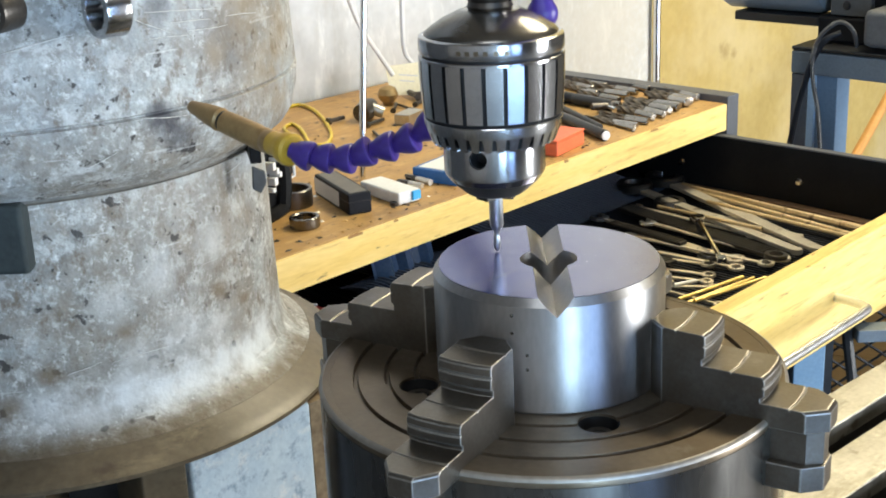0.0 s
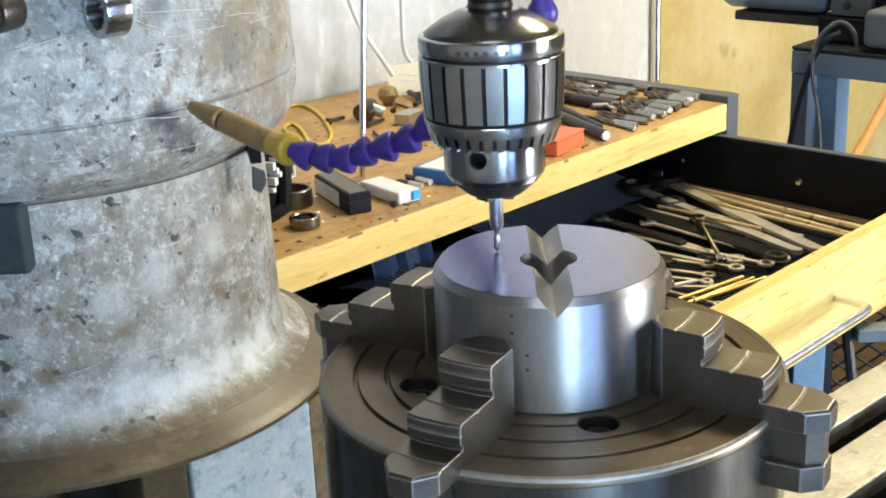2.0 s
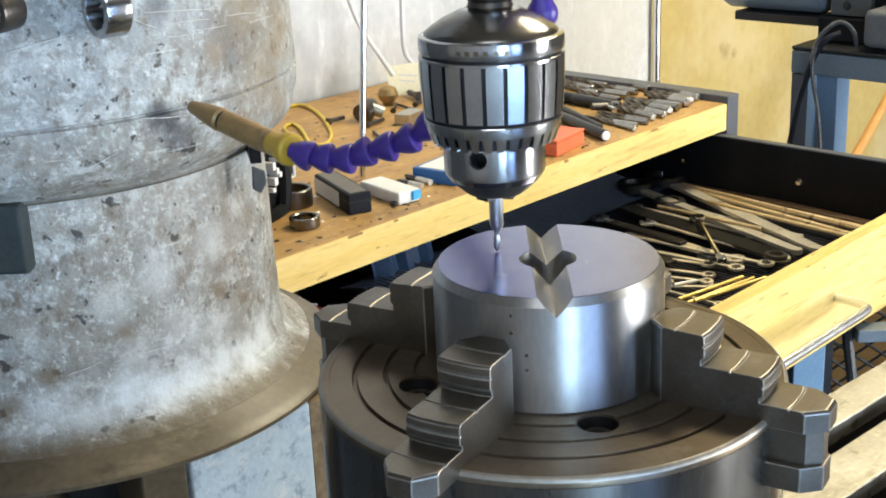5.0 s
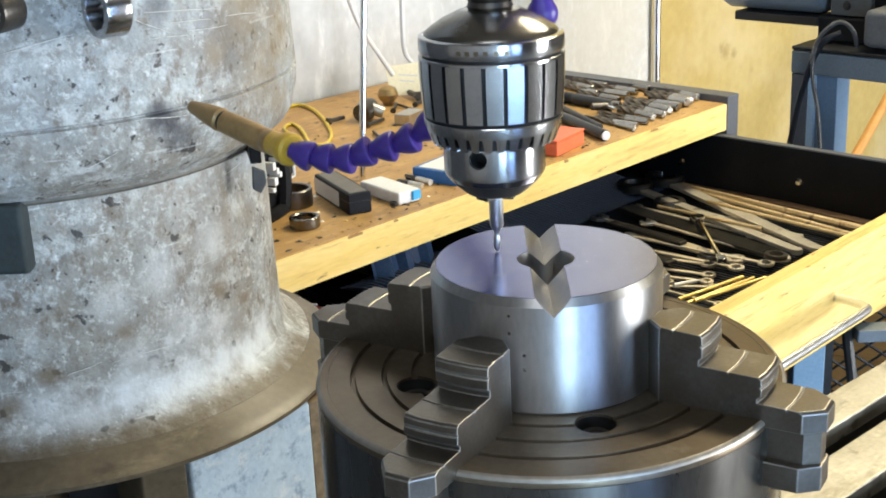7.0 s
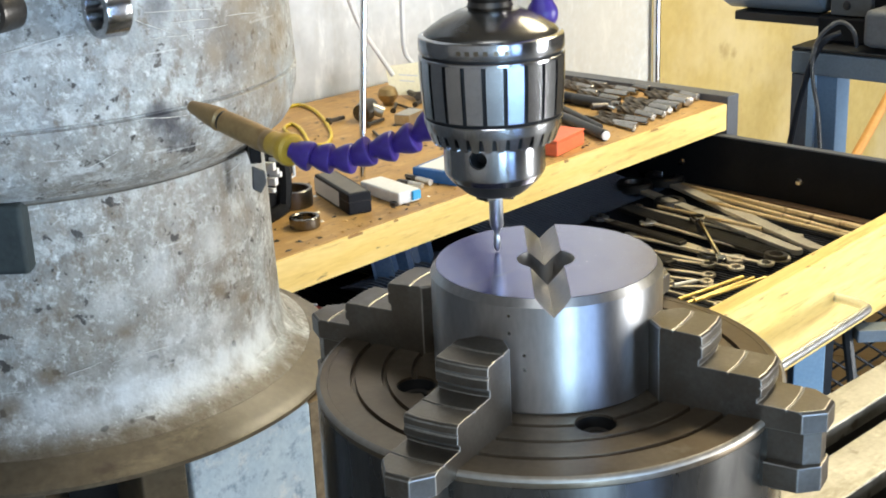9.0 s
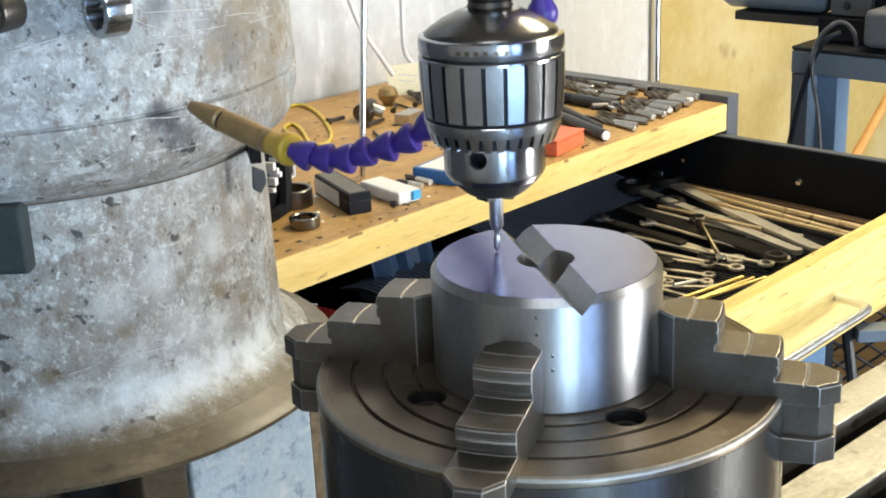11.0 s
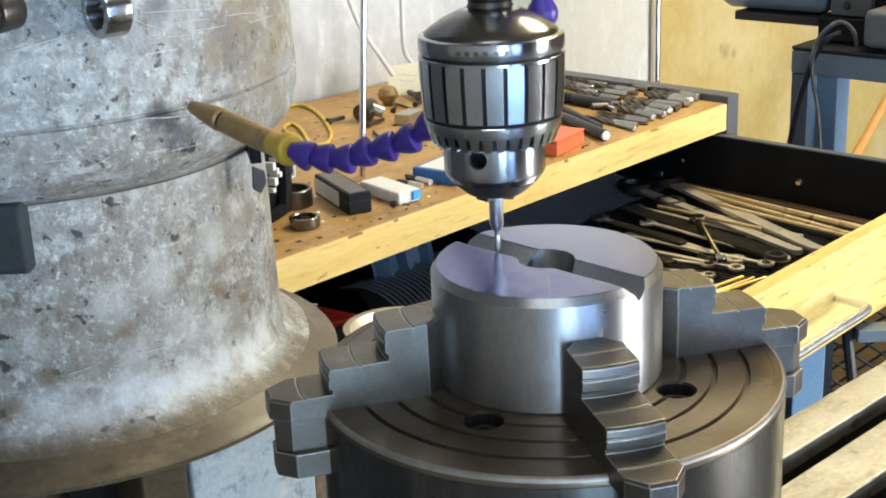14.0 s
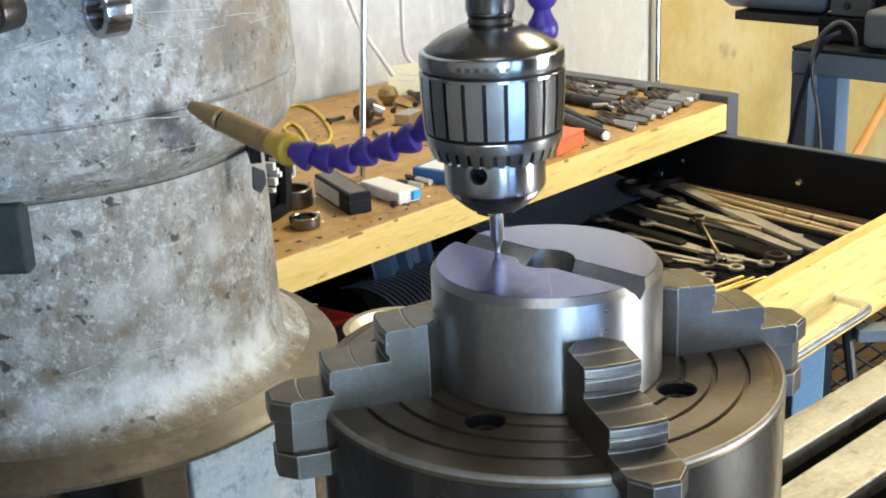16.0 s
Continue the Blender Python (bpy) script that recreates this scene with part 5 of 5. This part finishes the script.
        while u < u1:
            pts = [at(k / n, u - 0.05 * k / n, 0.0016) for k in range(n + 1)]
            tube(pts, 0.0016, 4, ribs)
            u += 0.0085
        part("sheet", sheet, RUBBER, t, smooth=60)
        part("ribs", ribs, MAT_RIB, t, smooth=0)
    t = thing("steel_dish", at_bench(-0.8449, -0.0724, -0.3760), "round bright steel dish with a pale rim", "dish")
    part("bowl", lathe([(0, 0.0), (0.035, 0.0), (0.046, 0.010), (0.056, 0.022), (0.062, 0.024), (0.063, 0.027), (0.055, 0.027), (0.043, 0.016), (0.030, 0.008), (0, 0.006)], 56), PALE_TIN, t)
    t = thing("red_pouch", at_bench(-0.868, 0.062, -0.362, 0, 14, 10), "red plastic pouch with a pale edge", "pouch")
    part("body", box(-0.05, 0.07, -0.04, 0.04, -0.012, 0.0), RED, t, bevel=0.003)
    part("edge", box(-0.05, 0.07, 0.0402, 0.044, -0.010, 0.003), WHITE, t, bevel=0.001)
    t = thing("black_pouch", at_bench(-0.845, 0.005, DZ, 0, 0, 20), "crumpled black plastic bag", "bag")
    part("body", lathe([(0, 0), (0.05, 0), (0.06, 0.012), (0.045, 0.026), (0.018, 0.033), (0, 0.033)], 28, wobble=lambda a, r, z: r * (1 + 0.2 * noise.noise(Vector((3 * math.cos(a), 3 * math.sin(a), 60 * z))))), RUBBER, t)
    t = thing("blue_sleeve", at_bench(-0.675, 0.075, DZ, 0, 0, 0), "crumpled blue plastic sleeve", "plastic sleeve")
    bm = bmesh.new()
    nx, nz = 12, 6
    g = [[bm.verts.new((-0.060 + 0.12 * i / nx - 0.010 * k / nz, 0.006 * math.sin(i * 1.7) + 0.004 * math.sin(k * 2.1), 0.115 * k / nz)) for i in range(nx + 1)] for k in range(nz + 1)]
    for k in range(nz):
        for i in range(nx):
            bm.faces.new((g[k][i], g[k][i + 1], g[k + 1][i + 1], g[k + 1][i]))
    bmesh.ops.solidify(bm, geom=bm.faces[:], thickness=0.003)
    part("sheet", bm, DENIM, t, smooth=20)


PALE_TIN = material("pale_tin", (0.66, 0.60, 0.48), (0.80, 0.75, 0.64), 0.32, 0.4, 30, 250, 0.05)
PALE_STEEL = material("worn_pale_steel", (0.50, 0.44, 0.34), (0.76, 0.70, 0.58), 0.32, 0.5, 14, 250, 0.08, spots=(0.24, 0.18, 0.11), spot_scale=30, spot_at=0.62)
RASP = material("rasp_steel", (0.035, 0.032, 0.03), (0.075, 0.068, 0.06), 0.4, 0.7, 50, 300, 0.1)
OLD_ROD = material("tarnished_brass", (0.46, 0.32, 0.15), (0.78, 0.62, 0.37), 0.42, 0.5, 18, 200, 0.1, spots=(0.22, 0.13, 0.06), spot_scale=30, spot_at=0.6)
RUST_BAR = material("rusty_bar", (0.10, 0.055, 0.028), (0.20, 0.12, 0.06), 0.6, 0.2, 30, 200, 0.2)
YELLOW_ROD = material("yellow_metal_rod", (0.74, 0.52, 0.13), (0.86, 0.66, 0.26), 0.35, 0.45, 40, 300, 0.03)
# Ribs paler and bluer than the sheet; their highlight is in the colour.
MAT_RIB = material("rubber_rib_lit", (0.07, 0.085, 0.12), (0.11, 0.132, 0.175), 0.35, 0.0, 30, 300, 0.03)
drawer_things()


def swarf():
    """Fine chips, filings and crumbs scattered over the worktop and swept towards its front."""
    rnd = random.Random(5)
    t = thing("metal_chips", MB, "scattered dark metal chips and wood crumbs on the worktop", "metal chips", kind="stuff")
    for mat, count in ((DARK_TOOL, 230), (WOOD_TOP, 110), (TOOL_STEEL, 25)):
        bm = bmesh.new()
        for k in range(count):
            u, v = rnd.uniform(-1.15, -0.03), 0.012 + 0.40 * rnd.random() ** 1.5
            s = rnd.uniform(0.0008, 0.0030)
            a = rnd.uniform(0, math.pi)
            c, d = math.cos(a), math.sin(a)
            low = [bm.verts.new((u + s * (c * x - d * y), v + s * (d * x + c * y), BZ + 0.0002)) for x, y in ((-1.6, -0.5), (1.3, -0.7), (1.8, 0.5), (-1.0, 0.8))]
            tip = bm.verts.new((u + 0.3 * s, v, BZ + 0.9 * s))
            bm.faces.new(low)
            for p, q in zip(low, low[1:] + low[:1]):
                bm.faces.new((p, q, tip))
        part("chips", bm, mat, t, smooth=0)


swarf()


# ---------------------------------------------------------------- machine stand and cart beside the bench
def machine_stand():
    M = pose(0.628, 1.735, 0, 0, 0, -44.2)
    t = thing("grinder_stand", M, "blue-grey painted steel stand carrying a bench machine", "machine stand")
    # Post split into three tones: grey face, bright corner strip, blue face.
    part("post", box(-0.030, 0.002, -0.030, 0.030, FLOOR_Z, -0.238), POST_GREY, t, "grey angled steel post", bevel=0.002)
    part("post_strip", box(0.0025, 0.0165, -0.030, 0.024, FLOOR_Z, -0.238), STRIP_BLUE, t, "light blue strip along the post", bevel=0.001)
    part("post_flange", box(0.017, 0.057, -0.026, 0.020, FLOOR_Z, -0.238), DEEP_BLUE, t, "blue post flange", bevel=0.002)
    part("post", box(0.33, 0.39, -0.030, 0.030, FLOOR_Z, -0.238), BLUE_GREY, t, bevel=0.003)
    part("top_rail", box(-0.030, 0.42, -0.034, 0.026, -0.237, -0.197), BLUE_GREY, t, bevel=0.003)
    part("side_rail", box(-0.030, 0.020, 0.027, 0.42, -0.237, -0.197), POST_GREY, t, bevel=0.003)
    part("deck", box(-0.030, 0.43, -0.034, 0.43, -0.196, -0.189), BLACK_STEEL, t, bevel=0.002)
    g = thing("bench_grinder", M @ pose(0.03, 0.02, -0.188), "pale blue-grey machine with a black bracket and grey housing", "bench machine")
    part("pedestal", box(-0.042, 0.20, 0.0, 0.16, 0.0, 0.046), BLACK_PAINT, g, bevel=0.006)
    part("housing", box(0.068, 0.32, -0.053, 0.10, 0.0065, 0.071), GREY_CASE, g, "grey cast housing", bevel=0.012)
    part("upper", box(-0.030, 0.3, 0.020, 0.2, 0.047, 0.16), BLACK_PAINT, g, bevel=0.01)
    plate = part("cover_plate", box(-0.020, 0.055, 0.004, 0.019, 0.048, 0.13), DARK_CASE, g, "dark grey cover plate", bevel=0.002)
    part("bolt", lathe([(0, 0.004), (0.006, 0.003), (0.008, 0), (0, 0)], 14), BLACK_STEEL, plate, m=pose(0.010, 0.004, 0.066, 90, 0, 0))
    part("bracket", box(-0.209, -0.040, 0.0, 0.07, 0.026, 0.042), BLACK_STEEL, g, "black bracket", bevel=0.002)
    bm = lathe([(0, 0.0), (0.050, 0.0), (0.066, 0.008), (0.072, 0.024), (0.072, 0.20), (0.060, 0.225), (0, 0.228)], 40)
    part("motor", bm, BLUE_GREY2, g, "rounded blue-grey motor", m=pose(-0.032, 0.050, 0.114, 0, -90, 0))
    c = thing("power_cord", pose(0, 0, 0), "grey power cord arching over the machine stand", "power cord")
    part("cable", tube(smooth_path([(0.632, 1.655, -0.47), (0.621, 1.658, -0.367), (0.615, 1.664, -0.295), (0.607, 1.671, -0.247), (0.604, 1.675, -0.213), (0.606, 1.673, -0.188), (0.613, 1.666, -0.163), (0.626, 1.653, -0.144), (0.638, 1.642, -0.136), (0.650, 1.632, -0.141), (0.662, 1.634, -0.158), (0.672, 1.655, -0.180)], 6), 0.0038, 10), CORD_GREY, c)
    c = thing("power_cord", pose(0, 0, 0), "thick black rubber power cord beside the stand", "power cord")
    part("cable", tube(smooth_path([(0.574, 1.700, -0.47), (0.578, 1.700, -0.374), (0.582, 1.696, -0.332), (0.589, 1.689, -0.280), (0.599, 1.683, -0.233), (0.609, 1.680, -0.198), (0.625, 1.672, -0.170), (0.650, 1.672, -0.160)], 6), 0.0056, 10), RUBBER, c)
    s = thing("broom_handle", pose(0, 0, 0), "orange wooden pole leaning by the wall", "pole")
    a, b = Vector((1.087, 2.671, -0.52)), Vector((0.985, 2.566, -0.628))
    d = (b - a)
    part("pole", tube([a - d * 4, a, b, b + d * 4.5], 0.012, 12), RUST_WOOD, s)


def cart():
    t = thing("wire_cart", pose(0, 0, 0), "blue steel cart frame with an expanded-metal side", "cart")
    part("post", box(-0.021, 0.021, -0.015, 0.015, FLOOR_Z, -0.445), LIGHT_BLUE, t, "blue steel post", bevel=0.002, m=pose(0.438, 1.068, 0, 0, 0, 0))
    part("post_edge", box(-0.006, 0.006, -0.015, 0.015, FLOOR_Z, -0.445), BLACK_STEEL, t, m=pose(0.4655, 1.075, 0))
    part("brace", tube([(0.488, 1.07, -0.43), (0.503, 1.05, -0.56)], 0.0075, 8), BLACK_STEEL, t)
    part("rail", box(0.50, 0.85, 1.05, 1.08, -0.462, -0.444), BLUE_GREY, t, bevel=0.002)
    bm = bmesh.new()
    w, h = 0.040, 0.028
    Y = 1.12
    for i in range(14):
        for k in range(12):
            x, z = 0.46 + i * w, -0.44 - k * h
            for s in (1, -1):
                tube([(x, Y, z), (x + w / 2, Y, z + s * h / 2)], 0.0022, 4, bm)
                tube([(x + w, Y, z), (x + w / 2, Y, z + s * h / 2)], 0.0022, 4, bm)
    part("mesh_panel", bm, BLACK_STEEL, t, "expanded-metal mesh", smooth=0)
    b = thing("timber_stack", pose(0.95, 1.45, FLOOR_Z, 0, 0, -30), "orange timber offcuts stacked behind the mesh", "timber")
    for k in range(9):
        part("board", box(-0.55, 0.55, -0.08 - 0.01 * (k % 3), 0.08, 0.072 * k, 0.072 * k + 0.068), RUST_WOOD, b, bevel=0.003)


POST_GREY = material("grey_post_paint", (0.075, 0.085, 0.10), (0.12, 0.13, 0.15), 0.5, 0.0, 12, 200, 0.08)
STRIP_BLUE = material("light_blue_strip_paint", (0.34, 0.50, 0.66), (0.44, 0.60, 0.76), 0.45, 0.0, 12, 200, 0.05)
DEEP_BLUE = material("blue_post_paint", (0.10, 0.17, 0.26), (0.15, 0.23, 0.33), 0.45, 0.0, 12, 200, 0.05)
GREY_CASE = material("grey_machine_case", (0.075, 0.078, 0.082), (0.12, 0.124, 0.13), 0.5, 0.0, 30, 200, 0.1)
BLUE_GREY2 = material("pale_blue_grey_paint", (0.17, 0.205, 0.24), (0.225, 0.265, 0.30), 0.4, 0.0, 12, 200, 0.05)
CORD_GREY = material("grey_cord", (0.060, 0.060, 0.062), (0.10, 0.10, 0.10), 0.25, 0.0, 30, 200, 0.03)
machine_stand()
cart()


def motions():
    turn = [(0.0, -76.4), (9.2, -76.6), (10.15, -76.5), (10.45, -74.4), (10.8, -67.8), (11.3, -56.8), (11.5, -52.4), (12.0, -42.5), (12.5, -34.6), (13.0, -31.8), (13.5, -31.0), (14.5, -30.8), (16.0, -30.2)]
    rows = []
    for t in (0.0, 4.2, 5.0, 5.6, 6.3, 9.2):
        x = {0.0: 0.0012, 4.2: 0.0012, 5.0: 0.0009, 5.6: 0.0003}.get(t, 0.0)
        rows.append((t, x, -76.4))
    rows += [(t, 0.0, a) for t, a in turn if t > 9.2]
    walk(CHUCK, [(t, pose(x, 0, 0, 0, 0, a)) for t, x, a in rows])
    walk(WORK, [(t, pose(x, 0, 0.0, 0, 0, a + 76.4 + 88.5)) for t, x, a in rows])
    drop = [(0.0, 0.0), (14.1, 0.0), (14.2, 0.3), (14.3, 2.4), (14.4, 3.3), (14.5, 3.7), (14.8, 4.1), (15.2, 4.3), (15.4, 4.6), (15.6, 5.2), (15.8, 5.8), (16.0, 6.8)]
    walk(STUB, [(t, pose(0.0030, 0.030, -mm / 1000)) for t, mm in drop])
    walk(DRILL, [(t, pose(-0.0206, 0.0117, -mm / 1000)) for t, mm in drop])


motions()
